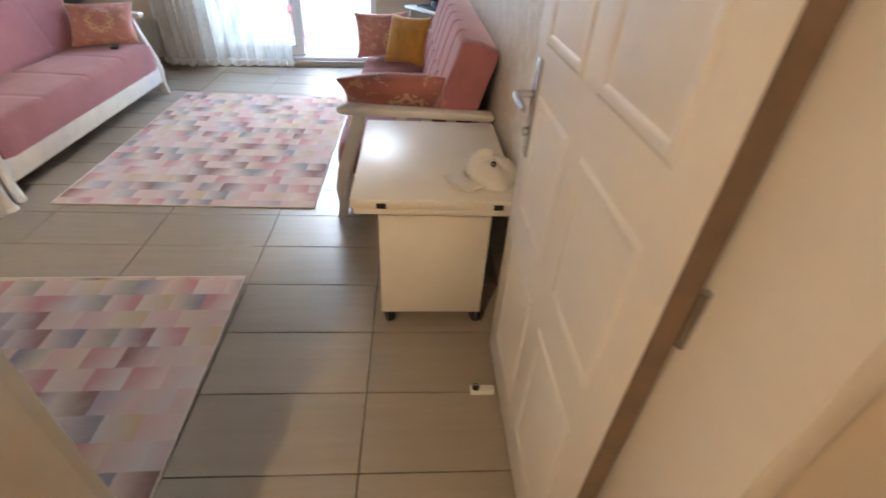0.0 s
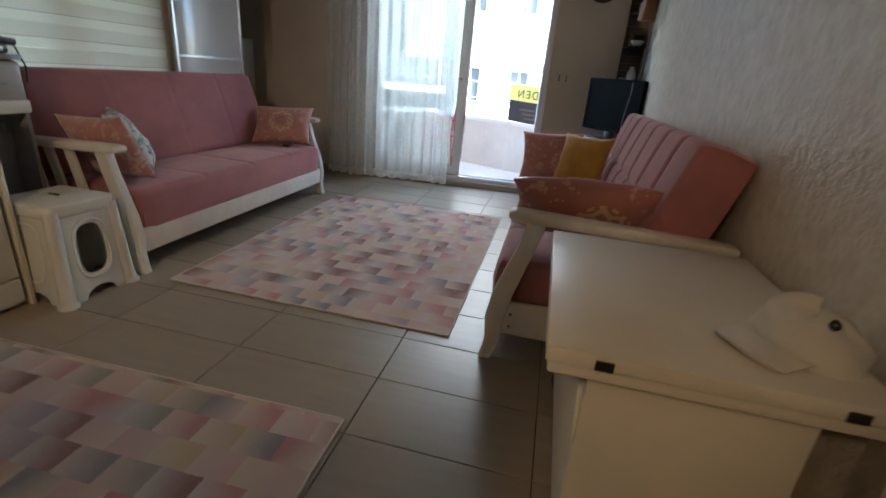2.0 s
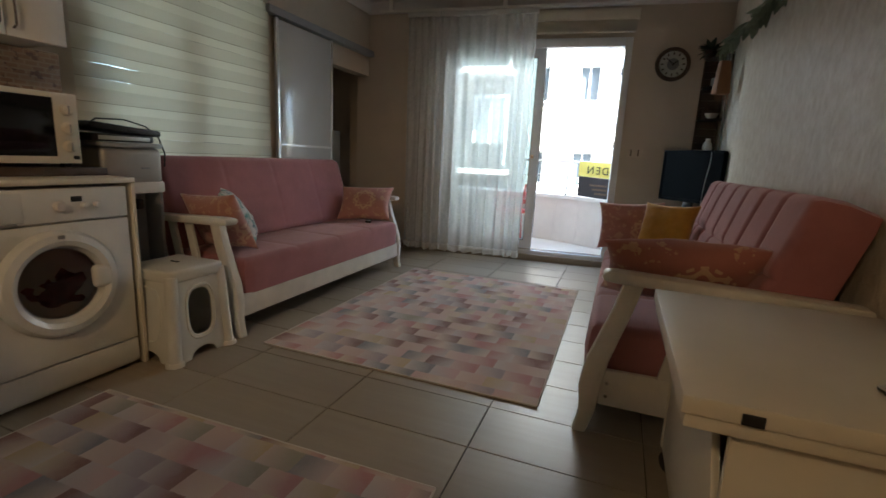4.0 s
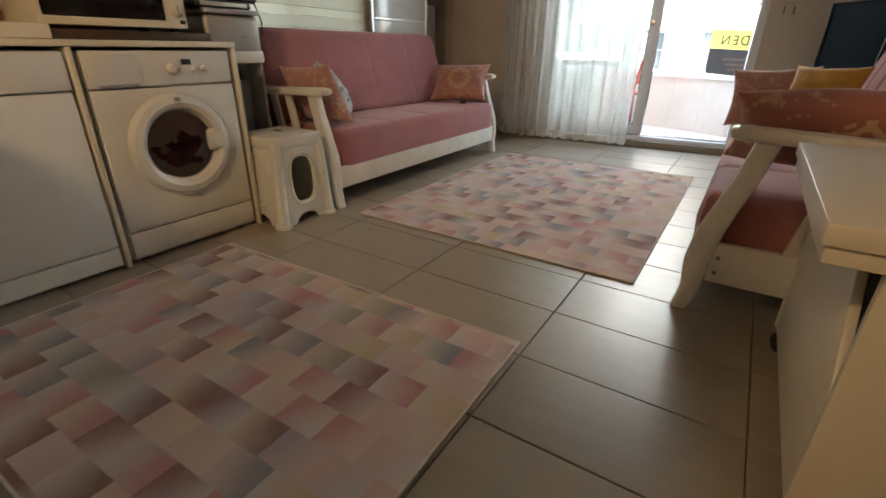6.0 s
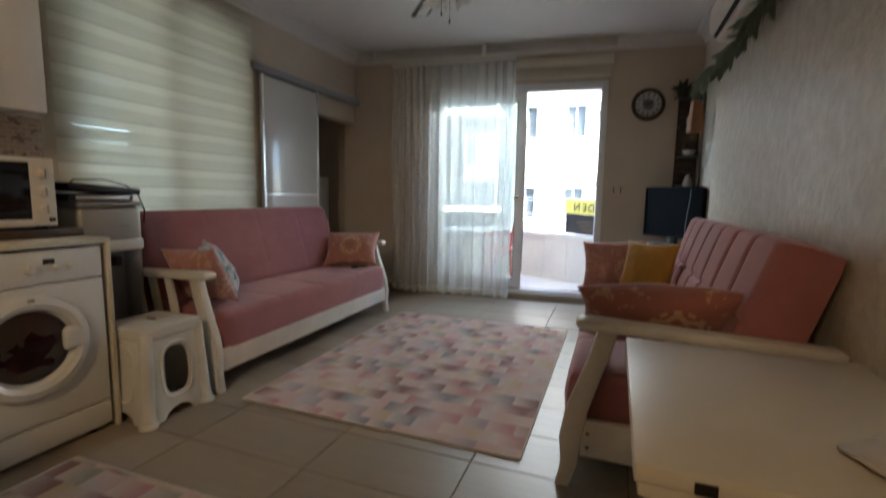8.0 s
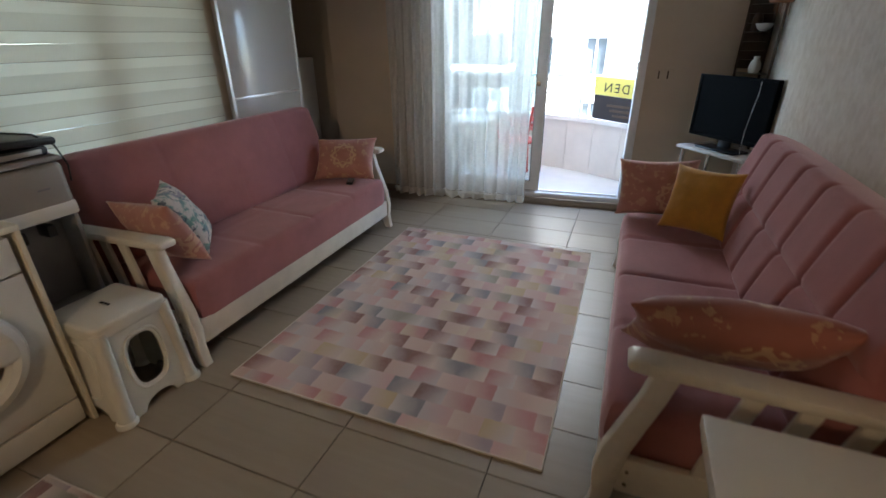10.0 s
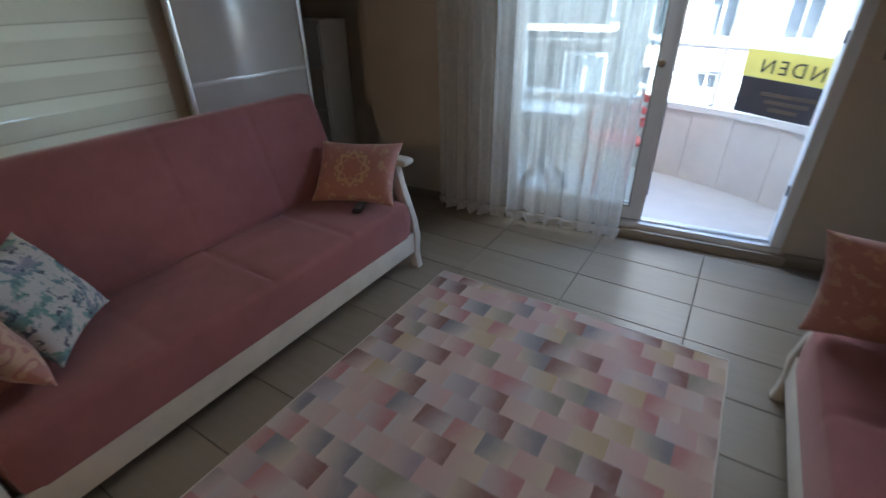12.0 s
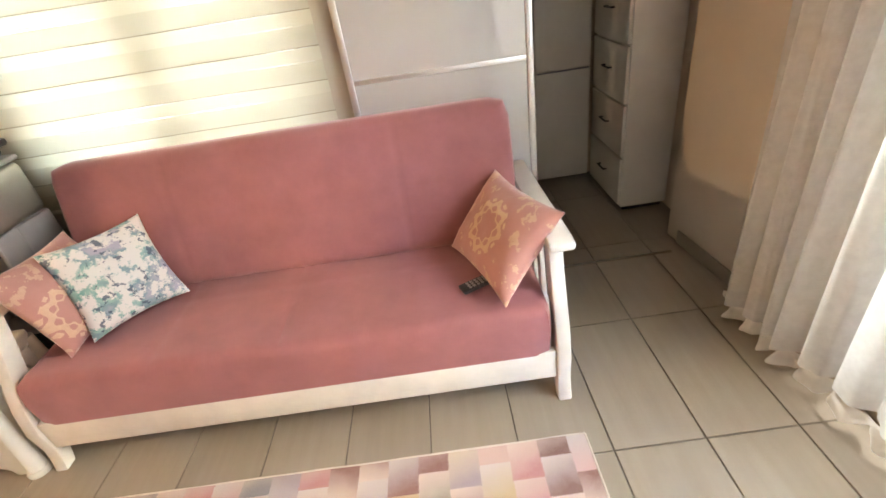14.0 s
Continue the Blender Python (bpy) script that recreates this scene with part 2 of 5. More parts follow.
def emblem_cushion(name, base, ink, cx=0.0, cy=0.0, radius=0.082):
    """Velvet with a printed scalloped ring."""
    n = Nodes(name)
    co = n.place()
    sep = n.t.nodes.new("ShaderNodeSeparateXYZ")
    n.put(sep.inputs[0], co)
    x, y = n.math("SUBTRACT", sep.outputs[0], cx), n.math("SUBTRACT", sep.outputs[1], cy)
    r = n.math("SQRT", n.math("ADD", n.math("MULTIPLY", x, x), n.math("MULTIPLY", y, y)))
    turn = n.math("ARCTAN2", y, x)
    wave = n.math("COSINE", n.math("MULTIPLY", turn, 8.0))
    edge = n.math("MULTIPLY_ADD", wave, 0.009, radius)
    ring = n.math("LESS_THAN", n.math("ABSOLUTE", n.math("SUBTRACT", r, edge)), 0.011)
    inner = n.math("LESS_THAN", n.math("ABSOLUTE", n.math("SUBTRACT", r, n.math("MULTIPLY_ADD", wave, -0.006, radius * 0.72))), 0.004)
    petals = n.math("MULTIPLY", n.math("GREATER_THAN", n.math("COSINE", n.math("MULTIPLY", turn, 16.0)), -0.2), n.math("LESS_THAN", n.math("ABSOLUTE", n.math("SUBTRACT", r, radius * 1.22)), 0.006))
    corner = n.math("GREATER_THAN", n.noise(co, 22.0, 3.0, 0.6), 0.565)
    corner = n.math("MULTIPLY", corner, n.math("GREATER_THAN", r, radius * 1.75))
    worn = n.noise(co, 60.0, 3.0, 0.7)
    mark = n.math("MAXIMUM", n.math("MAXIMUM", ring, inner), n.math("MAXIMUM", petals, n.math("MULTIPLY", corner, 0.7)))
    mark = n.math("MULTIPLY", mark, n.math("MULTIPLY_ADD", worn, 0.9, 0.35))
    nap = n.noise(co, 5.0, 5.0, 0.6)
    cloth = n.mix(nap, c4([c * 0.8 for c in base]), c4([c * 1.2 for c in base]))
    n.set(Base_Color=n.mix(n.math("MINIMUM", mark, 1.0), cloth, c4(ink)), Roughness=0.8, Sheen_Weight=0.4)
    n.set(Normal=n.bump(n.noise(co, 400.0, 2.0), 0.25, 0.002, n.bump(nap, 0.3, 0.01)))
    return n.m


CUSH = emblem_cushion("salmon_emblem", (0.52, 0.25, 0.20), (0.70, 0.50, 0.30))
CUSHB = emblem_cushion("rust_emblem", (0.40, 0.15, 0.115), (0.66, 0.46, 0.26), cx=0.06, radius=0.10)
CUSHC = emblem_cushion("rose_emblem", (0.50, 0.24, 0.205), (0.68, 0.46, 0.32), cx=0.10, cy=-0.06, radius=0.075)


def floral():
    n = Nodes("floral_print")
    co = n.place()
    a, b, c = n.noise(co, 17.0, 5.0, 0.68), n.noise(co, 26.0, 4.0, 0.66), n.noise(co, 8.0, 3.0, 0.6)
    leaf = n.ramp(a, [(0.49, (0, 0, 0)), (0.55, (1, 1, 1))])
    hue = n.ramp(c, [(0.36, (0.10, 0.30, 0.26)), (0.47, (0.30, 0.47, 0.44)), (0.55, (0.20, 0.32, 0.36)), (0.66, (0.42, 0.40, 0.50))])
    navy = n.ramp(b, [(0.57, (0, 0, 0)), (0.61, (1, 1, 1))])
    colour = n.mix(leaf, (0.74, 0.71, 0.68, 1), hue)
    colour = n.mix(n.math("MULTIPLY", navy, 0.85), colour, (0.06, 0.09, 0.15, 1))
    n.set(Base_Color=colour, Roughness=0.85, Normal=n.bump(n.noise(co, 350.0, 2.0), 0.25, 0.002, n.bump(c, 0.3, 0.01)))
    return n.m


FLORAL = floral()


def sheer(name, colour, clear, glow):
    """Thin cloth: partly see-through, partly lit from behind."""
    n = Nodes(name)
    co = n.place()
    weave = n.math("MAXIMUM", n.math("MULTIPLY_ADD", n.noise(co, 30.0, 4.0, 0.6), 0.2, clear - 0.1), 0.0) if clear else 0.0
    diff = n.node("ShaderNodeBsdfDiffuse", 0, Color=c4(colour))
    back = n.node("ShaderNodeBsdfTranslucent", 0, Color=c4(colour))
    body = n.node("ShaderNodeMixShader", 0, i0=glow, i1=diff, i2=back)
    thin = n.node("ShaderNodeBsdfTransparent", 0, Color=(1, 1, 1, 1))
    n.t.links.new(n.node("ShaderNodeMixShader", 0, i0=weave, i1=body, i2=thin), n.t.nodes["Material Output"].inputs[0])
    return n.m


TULLE = sheer("tulle", (0.88, 0.88, 0.86), 0.40, 0.6)
TULLEHEM = sheer("tulle_hem", (0.86, 0.84, 0.79), 0.22, 0.55)
ZEBRA = sheer("zebra_cloth", (0.62, 0.57, 0.455), 0.0, 0.29)
ZEBRANET = sheer("zebra_net", (0.69, 0.64, 0.52), 0.0, 0.33)
ZEBRASEAM = sheer("zebra_seam", (0.40, 0.35, 0.26), 0.0, 0.20)


def glass(name, tint=(0.93, 0.97, 0.97), rough=0.0):
    n = Nodes(name)
    clear = n.node("ShaderNodeBsdfTransparent", 0, Color=c4(tint))
    shine = n.node("ShaderNodeBsdfGlossy", 0, Color=(1, 1, 1, 1), Roughness=0.02 + rough)
    fres = n.node("ShaderNodeFresnel", 0, IOR=1.5)
    n.t.links.new(n.node("ShaderNodeMixShader", 0, i0=fres, i1=clear, i2=shine), n.t.nodes["Material Output"].inputs[0])
    return n.m


GLASS = glass("window_glass")
FROST = sheer("frosted_tulip_glass", (0.80, 0.76, 0.68), 0.25, 0.5)
SMOKED = plain("smoked_glass", (0.006, 0.005, 0.005), 0.10, var=0.2, bump=0.0, rvar=0.02)
SCREEN = plain("tv_screen", (0.004, 0.005, 0.006), 0.55, var=0.2, bump=0.0, rvar=0.03)
SCREEN.node_tree.nodes["Principled BSDF"].inputs["Specular IOR Level"].default_value = 0.04
GLOSSP = plain("gloss_panel", (0.60, 0.59, 0.57), 0.16, var=0.04, scale=1.0, bump=0.0, rvar=0.03, coat=0.4)


def backsplash():
    n = Nodes("mosaic_tile")
    co = n.place()
    sep = n.t.nodes.new("ShaderNodeSeparateXYZ")
    n.put(sep.inputs[0], co)
    flat = n.node("ShaderNodeCombineXYZ", 0, X=sep.outputs[1], Y=sep.outputs[2], Z=0.0)
    brick = n.t.nodes.new("ShaderNodeTexBrick")
    n.put(brick.inputs["Vector"], flat)
    brick.inputs["Color1"].default_value, brick.inputs["Color2"].default_value = (0.40, 0.24, 0.125, 1), (0.30, 0.155, 0.075, 1)
    brick.inputs["Mortar"].default_value = (0.42, 0.29, 0.17, 1)
    brick.inputs["Scale"].default_value, brick.inputs["Mortar Size"].default_value = 1.0, 0.004
    brick.inputs["Brick Width"].default_value, brick.inputs["Row Height"].default_value = 0.055, 0.024
    spot = n.ramp(n.noise(flat, 24.0, 2.0), [(0.58, (0, 0, 0)), (0.62, (1, 1, 1))])
    colour = n.mix(n.math("MULTIPLY", spot, 0.75), brick.outputs[0], (0.13, 0.055, 0.03, 1))
    n.set(Base_Color=colour, Roughness=0.3, Normal=n.bump(brick.outputs[1], 0.3, -0.003))
    return n.m


MOSAIC = backsplash()


# ---- mesh helpers ----
def box(x0, y0, z0, x1, y1, z1, bevel=0.0, bm=None, seg=2):
    """A box between two corners, its edges rounded, added to bm or made anew."""
    made = bmesh.new()
    bmesh.ops.create_cube(made, size=1.0)
    for v in made.verts:
        v.co = Vector(((x0 + x1) / 2 + v.co.x * (x1 - x0), (y0 + y1) / 2 + v.co.y * (y1 - y0), (z0 + z1) / 2 + v.co.z * (z1 - z0)))
    if bevel:
        bmesh.ops.bevel(made, geom=made.edges[:], offset=bevel, segments=seg, affect="EDGES", profile=0.5)
    return join(bm, made)


def join(bm, made):
    if bm is None:
        return made
    me = bpy.data.meshes.new("tmp")
    made.to_mesh(me)
    made.free()
    bm.from_mesh(me)
    bpy.data.meshes.remove(me)
    return bm


def moved(bm, m):
    bmesh.ops.transform(bm, matrix=m, verts=bm.verts)
    return bm


def lathe(profile, seg=32, bm=None, start=0.0, sweep=2 * math.pi):
    """A body of revolution about z from (radius, z) pairs."""
    made = bmesh.new()
    closed = sweep > 6.28
    rings = []
    for k in range(seg if closed else seg + 1):
        a = start + sweep * k / seg
        rings.append([made.verts.new((r * math.cos(a), r * math.sin(a), z)) for r, z in profile])
    for k in range(seg):
        p, q = rings[k], rings[(k + 1) % len(rings)]
        for i in range(len(profile) - 1):
            made.faces.new((p[i], q[i], q[i + 1], p[i + 1]))
    bmesh.ops.remove_doubles(made, verts=made.verts, dist=1e-5)
    bmesh.ops.recalc_face_normals(made, faces=made.faces)
    return join(bm, made)


def tube(points, radius, seg=8, bm=None, cap=True):
    """A round bar along a line of points."""
    made = bmesh.new()
    pts = [Vector(p) for p in points]
    rings, side = [], None
    for i, p in enumerate(pts):
        d = (pts[min(i + 1, len(pts) - 1)] - pts[max(i - 1, 0)]).normalized()
        side = (d.orthogonal() if side is None else side - d * side.dot(d)).normalized()
        up = d.cross(side)
        rad = radius[i] if isinstance(radius, (list, tuple)) else radius
        rings.append([made.verts.new(p + rad * (math.cos(2 * math.pi * k / seg) * side + math.sin(2 * math.pi * k / seg) * up)) for k in range(seg)])
    for a, b in zip(rings, rings[1:]):
        for k in range(seg):
            made.faces.new((a[k], a[(k + 1) % seg], b[(k + 1) % seg], b[k]))
    if cap:
        made.faces.new(rings[0][::-1])
        made.faces.new(rings[-1])
    bmesh.ops.recalc_face_normals(made, faces=made.faces)
    return join(bm, made)


def plate(outer, holes, depth, bm=None, bevel=0.0):
    """A flat board in the xz plane with holes, depth thick along y."""
    made = bmesh.new()
    edges = []
    for loop in (outer, *holes):
        vs = [made.verts.new((x, 0, z)) for x, z in loop]
        edges += [made.edges.new((vs[i], vs[(i + 1) % len(vs)])) for i in range(len(vs))]
    bmesh.ops.triangle_fill(made, edges=edges, use_beauty=True)
    faces = made.faces[:]
    out = bmesh.ops.extrude_face_region(made, geom=faces)
    bmesh.ops.translate(made, verts=[g for g in out["geom"] if isinstance(g, bmesh.types.BMVert)], vec=(0, depth, 0))
    bmesh.ops.recalc_face_normals(made, faces=made.faces)
    if bevel:
        sharp = [e for e in made.edges if len(e.link_faces) == 2 and e.calc_face_angle(0) > 1.0]
        bmesh.ops.bevel(made, geom=sharp, offset=bevel, segments=2, affect="EDGES", profile=0.5)
    return join(bm, made)


def oval(cx, cz, rx, rz, n=28, power=2.0):
    out = []
    for k in range(n):
        a = 2 * math.pi * k / n
        c, s = math.cos(a), math.sin(a)
        out.append((cx + rx * math.copysign(abs(c) ** (2 / power), c), cz + rz * math.copysign(abs(s) ** (2 / power), s)))
    return out


def link(name, bm, material, smooth=35):
    me = bpy.data.meshes.new(name)
    bm.to_mesh(me)
    bm.free()
    me.materials.append(material)
    if smooth:
        me.shade_smooth()
        me.set_sharp_from_angle(angle=radians(smooth))
    return new(name, me)


def part(name, bm, material, parent, label="", smooth=35):
    ob = link(name, bm, material, smooth)
    ob.parent = parent
    return tagged(ob, label)


def thing(name, m, label, category, group="", kind=""):
    ob = new(name)
    ob.empty_display_size = 0.1
    ob.matrix_world = m
    return tagged(ob, label, category, group, kind)


def structure(name, bm, material, label, smooth=35):
    return tagged(link(name, bm, material, smooth), label, kind="structure")


def lone(name, bm, material, m, label, category, smooth=35):
    ob = link(name, bm, material, smooth)
    ob.matrix_world = m
    return tagged(ob, label, category)


I4 = Matrix.Identity(4)

# ---- the room's shell ----
LEFT, RIGHT, TOP, NEAR = -1.90, 1.66, 2.64, 0.145
SKEW = 5.14
BACK = pose(0, 4.97, 0, 0, 0, SKEW)


def back_y(x):
    return 4.97 + math.tan(radians(SKEW)) * x


floor_base = structure("floor", box(-3.2, -2.3, -0.09, 1.9, 5.2, -0.006), GROUT, "beige glazed floor tiles with dark joints")

# right wall, left wall with window and doorway, entrance wall
structure("wall_east", box(RIGHT, 0.0, -0.09, RIGHT + 0.2, 5.3, TOP + 0.2), STUCCO, "cream combed stucco wall")
lw = box(LEFT - 0.2, -0.2, -0.09, LEFT, 1.80, TOP + 0.2)
box(LEFT - 0.2, 1.80, -0.09, LEFT, 3.12, 0.86, bm=lw)
box(LEFT - 0.2, 1.80, 2.42, LEFT, 3.12, TOP + 0.2, bm=lw)
box(LEFT - 0.2, 3.12, -0.09, LEFT, 3.26, TOP + 0.2, bm=lw)
box(LEFT - 0.12, 3.26, 1.90, LEFT, 4.79, TOP + 0.2, bm=lw)
structure("wall_west", lw, PAINT, "beige painted wall with a blinded window")
nw = box(LEFT - 0.2, -0.14, -0.09, -1.22, NEAR - 0.01, TOP + 0.2)
box(-1.22, -0.14, -0.09, 0.525, -0.06, 0.943, bm=nw)
box(-1.22, -0.14, 2.22, 0.525, -0.06, TOP + 0.2, bm=nw)
box(0.525, -0.14, -0.09, 0.60, -0.06, TOP + 0.2, bm=nw)
box(0.60, -0.14, 2.12, RIGHT, -0.06, TOP + 0.2, bm=nw)
structure("wall_south", nw, PAINT, "beige painted wall with the entrance door and a serving hatch")

# far wall, set slightly askew, with the balcony opening
bw = box(-2.05, 0.0, -0.09, -1.02, 0.2, TOP + 0.2)
box(-1.02, 0.0, 2.26, 0.83, 0.2, TOP + 0.2, bm=bw)
box(0.83, 0.0, -0.09, 1.75, 0.2, TOP + 0.2, bm=bw)
box(-1.02, 0.0, -0.09, 0.83, 0.2, 0.055, bm=bw)
wall_back = structure("wall_north", bw, PAINT, "beige painted wall around the balcony door")
wall_back.matrix_world = BACK

structure("ceiling", box(-3.2, -2.3, TOP, 1.9, 5.35, TOP + 0.2), CEIL, "off-white painted ceiling")


def cove(points, side, size=0.10):
    """A plaster cornice along a line under the ceiling; side is the way into the room."""
    prof = [(0.0, -size), (0.012, -size), (0.02, -size * 0.82), (0.045, -size * 0.45), (size * 0.85, -0.022), (size, -0.016), (size, 0.0), (0.0, 0.0)]
    bm = bmesh.new()
    rings = [[bm.verts.new((p[0] + side[0] * a, p[1] + side[1] * a, TOP - 0.001 + b)) for a, b in prof] for p in points]
    for r, s in zip(rings, rings[1:]):
        for i in range(len(prof)):
            bm.faces.new((r[i], r[(i + 1) % len(prof)], s[(i + 1) % len(prof)], s[i]))
    bmesh.ops.recalc_face_normals(bm, faces=bm.faces)
    return bm


structure("trim", cove([(RIGHT, 0.0), (RIGHT, back_y(RIGHT))], (-1, 0)), CEIL, "white plaster cornice")
structure("trim", cove([(LEFT, back_y(LEFT)), (RIGHT, back_y(RIGHT))], (0.09, -1)), CEIL, "white plaster cornice")
structure("trim", cove([(LEFT, 3.22), (LEFT, back_y(LEFT))], (1, 0)), CEIL, "white plaster cornice")

# skirting along the far wall
sk = box(-1.95, -0.012, 0.0, -1.06, -0.001, 0.075, 0.003)
box(0.85, -0.012, 0.0, 1.72, -0.001, 0.075, 0.003, bm=sk)
structure("baseboard", sk, TILE, "beige tile skirting").matrix_world = BACK

# soffit over the kitchen and pelmet over the blind
structure("trim", box(LEFT, NEAR, 2.30, -1.56, 1.62, TOP - 0.002), PAINT, "boxed-in plaster soffit over the kitchen cabinets")
pel = bmesh.new()
sweep = [(-1.760, 2.520), (-1.744, 2.520), (-1.66, 2.556), (-1.56, 2.590), (-1.44, 2.615), (-1.30, 2.631), (-1.15, 2.6385), (-1.15, 2.66), (-1.760, 2.66)]
pel_ends = [[pel.verts.new((x, y, z)) for x, z in sweep] for y in (1.621, 3.27)]
for i in range(len(sweep)):
    j = (i + 1) % len(sweep)
    pel.faces.new((pel_ends[0][i], pel_ends[0][j], pel_ends[1][j], pel_ends[1][i]))
pel.faces.new(pel_ends[0][::-1])
pel.faces.new(pel_ends[1])
bmesh.ops.recalc_face_normals(pel, faces=pel.faces)
structure("trim", pel, CEIL, "curved plaster pelmet hiding the blind roller")

# side room beyond the sliding panel
hw = box(-3.15, 3.0, -0.09, -3.03, 5.3, TOP)
box(-3.15, 3.0, -0.09, LEFT - 0.2, 3.12, TOP, bm=hw)
box(-3.15, 4.93, -0.09, LEFT - 0.05, 5.05, TOP, bm=hw)
structure("wall_sideroom", hw, PAINT, "plain painted walls of the side room")

# corridor behind the entrance
cw = box(-1.37, -2.3, -0.09, -1.22, -0.141, TOP)
box(-1.22, -2.3, -0.09, RIGHT, -2.15, TOP, bm=cw)
box(RIGHT, -2.3, -0.09, RIGHT + 0.2, -0.001, TOP, bm=cw)
structure("wall_corridor", cw, PAINT, "plain painted corridor walls")

# own building's unseen mass; the block above is added to keep the sun off
structure("backdrop", box(-9.0, -2.3, TOP + 0.21, 7.0, 5.35, 12.0), FACADE, "unseen block added over the flat to shut out the sun")
structure("backdrop", box(1.90, -2.3, -6.0, 7.0, 5.35, TOP + 0.2), FACADE, "neighbouring part of the building")
structure("backdrop", box(-3.4, -2.3, -6.0, 1.9, 5.1, -0.1), FACADE, "storeys below the flat")

# ---- entrance ----
frame_in = thing("door_1", I4, "white panelled entrance door standing wide open", "door", kind="structure")
leaf_b = box(1.562, -0.05, 0.012, 1.602, 0.835, 2.06, 0.003)
part("leaf", leaf_b, DOORW, frame_in)
# mouldings of six raised panels
for (y0, y1) in ((0.04, 0.345), (0.435, 0.735)):
    for (z0, z1) in ((0.16, 0.62), (0.74, 1.10), (1.22, 1.90)):
        mb = bmesh.new()
        rim = [(y0, z0), (y1, z0), (y1, z1), (y0, z1)]
        prof = [(0.0, 0.0), (0.010, 0.005), (0.022, 0.0045), (0.032, -0.0005), (0.08, 0.004), (0.5, 0.004)]
        rings = []
        for inset, lift in prof[:-1]:
            rings.append([mb.verts.new((1.5615 - lift, y + (inset if y == y0 else -inset), z + (inset if z == z0 else -inset))) for y, z in rim])
        for r, s in zip(rings, rings[1:]):
            for i in range(4):
                mb.faces.new((r[i], r[(i + 1) % 4], s[(i + 1) % 4], s[i]))
        mb.faces.new(rings[-1])
        bmesh.ops.recalc_face_normals(mb, faces=mb.faces)
        part("raised_panel", mb, DOORW, frame_in, smooth=25)
hp = part("handle_plate", box(1.552, 0.738, 0.91, 1.562, 0.778, 1.185, 0.004), CHROME, frame_in, "brushed steel handle plate")
lever = tube([(1.553, 0.758, 1.09), (1.515, 0.758, 1.09), (1.505, 0.75, 1.09), (1.503, 0.68, 1.088), (1.505, 0.645, 1.086)], [0.011, 0.011, 0.011, 0.009, 0.008], 10)
part("lever", lever, CHROME, hp, "brushed steel lever")
part("cylinder", moved(lathe([(0.0, 0.0), (0.013, 0.0), (0.013, 0.012), (0.0, 0.014)], 16), pose(1.553, 0.758, 0.985, 0, -90, 0)), CHROME, hp)
for z in (0.25, 1.05, 1.85):
    part("hinge", tube([(1.605, -0.058, z - 0.05), (1.605, -0.058, z + 0.05)], 0.008, 10), CHROME, frame_in)
# frame: strike side, hinge side, head
part("jamb", box(0.60, -0.155, 0.0, 0.672, -0.054, 2.12, 0.004), DOORW, frame_in)
part("jamb", box(1.612, -0.24, 0.0, RIGHT - 0.001, 0.008, 2.12, 0.004), DOORW, frame_in)
part("edge_band", box(1.5635, -0.0535, 0.014, 1.6005, -0.0502, 2.058), plain("raw_wood_edge", (0.21, 0.145, 0.09), 0.6, var=0.2, scale=14.0), frame_in, "bare wooden edge of the leaf")
part("head", box(0.672, -0.155, 2.075, 1.612, -0.054, 2.12, 0.004), DOORW, frame_in)
for z, y in ((1.065, -0.068), (0.965, -0.068)):
    st = box(0.671, y - 0.009, z - 0.026, 0.6745, y + 0.009, z + 0.026, 0.001)
    part("strike_plate", st, DARKBR, frame_in, "dark strike plate opening")

stop = thing("door_stop", pose(1.49, 0.60, 0), "white plastic door stop on the tiles", "door stop")
part("body", box(-0.032, -0.017, 0, 0.06, 0.017, 0.022, 0.005), PLAST, stop)
part("buffer", moved(lathe([(0.0, 0.0), (0.013, 0.0), (0.015, 0.014), (0.011, 0.024), (0.0, 0.026)], 18), pose(-0.012, 0, 0.02)), BLACK, stop, "black rubber buffer")
part("ring", moved(lathe([(0.005, 0.0), (0.009, 0.0), (0.009, 0.006), (0.005, 0.006)], 16), pose(-0.012, 0, 0.045)), CHROME, stop)

# ---- balcony door ----
bd = thing("door_2", BACK, "white plastic sliding balcony door, half open", "balcony door", kind="structure")
part("sill", box(-1.05, -0.045, 0.0, 0.86, 0.0, 0.065, 0.006), TILE, bd, "beige marble sill")
part("threshold", box(-1.02, -0.012, 0.0551, 0.83, 0.12, 0.105, 0.006), UPVC, bd)
part("track", box(-1.0, 0.03, 0.1055, 0.8, 0.045, 0.12, 0.003), CHROME, bd)
part("jamb", box(0.765, -0.012, 0.105, 0.83, 0.10, 2.26, 0.005), UPVC, bd)
part("jamb", box(-1.02, -0.012, 0.105, -0.955, 0.10, 2.26, 0.005), UPVC, bd)
part("head", box(-0.955, -0.012, 2.175, 0.765, 0.10, 2.26, 0.005), UPVC, bd)


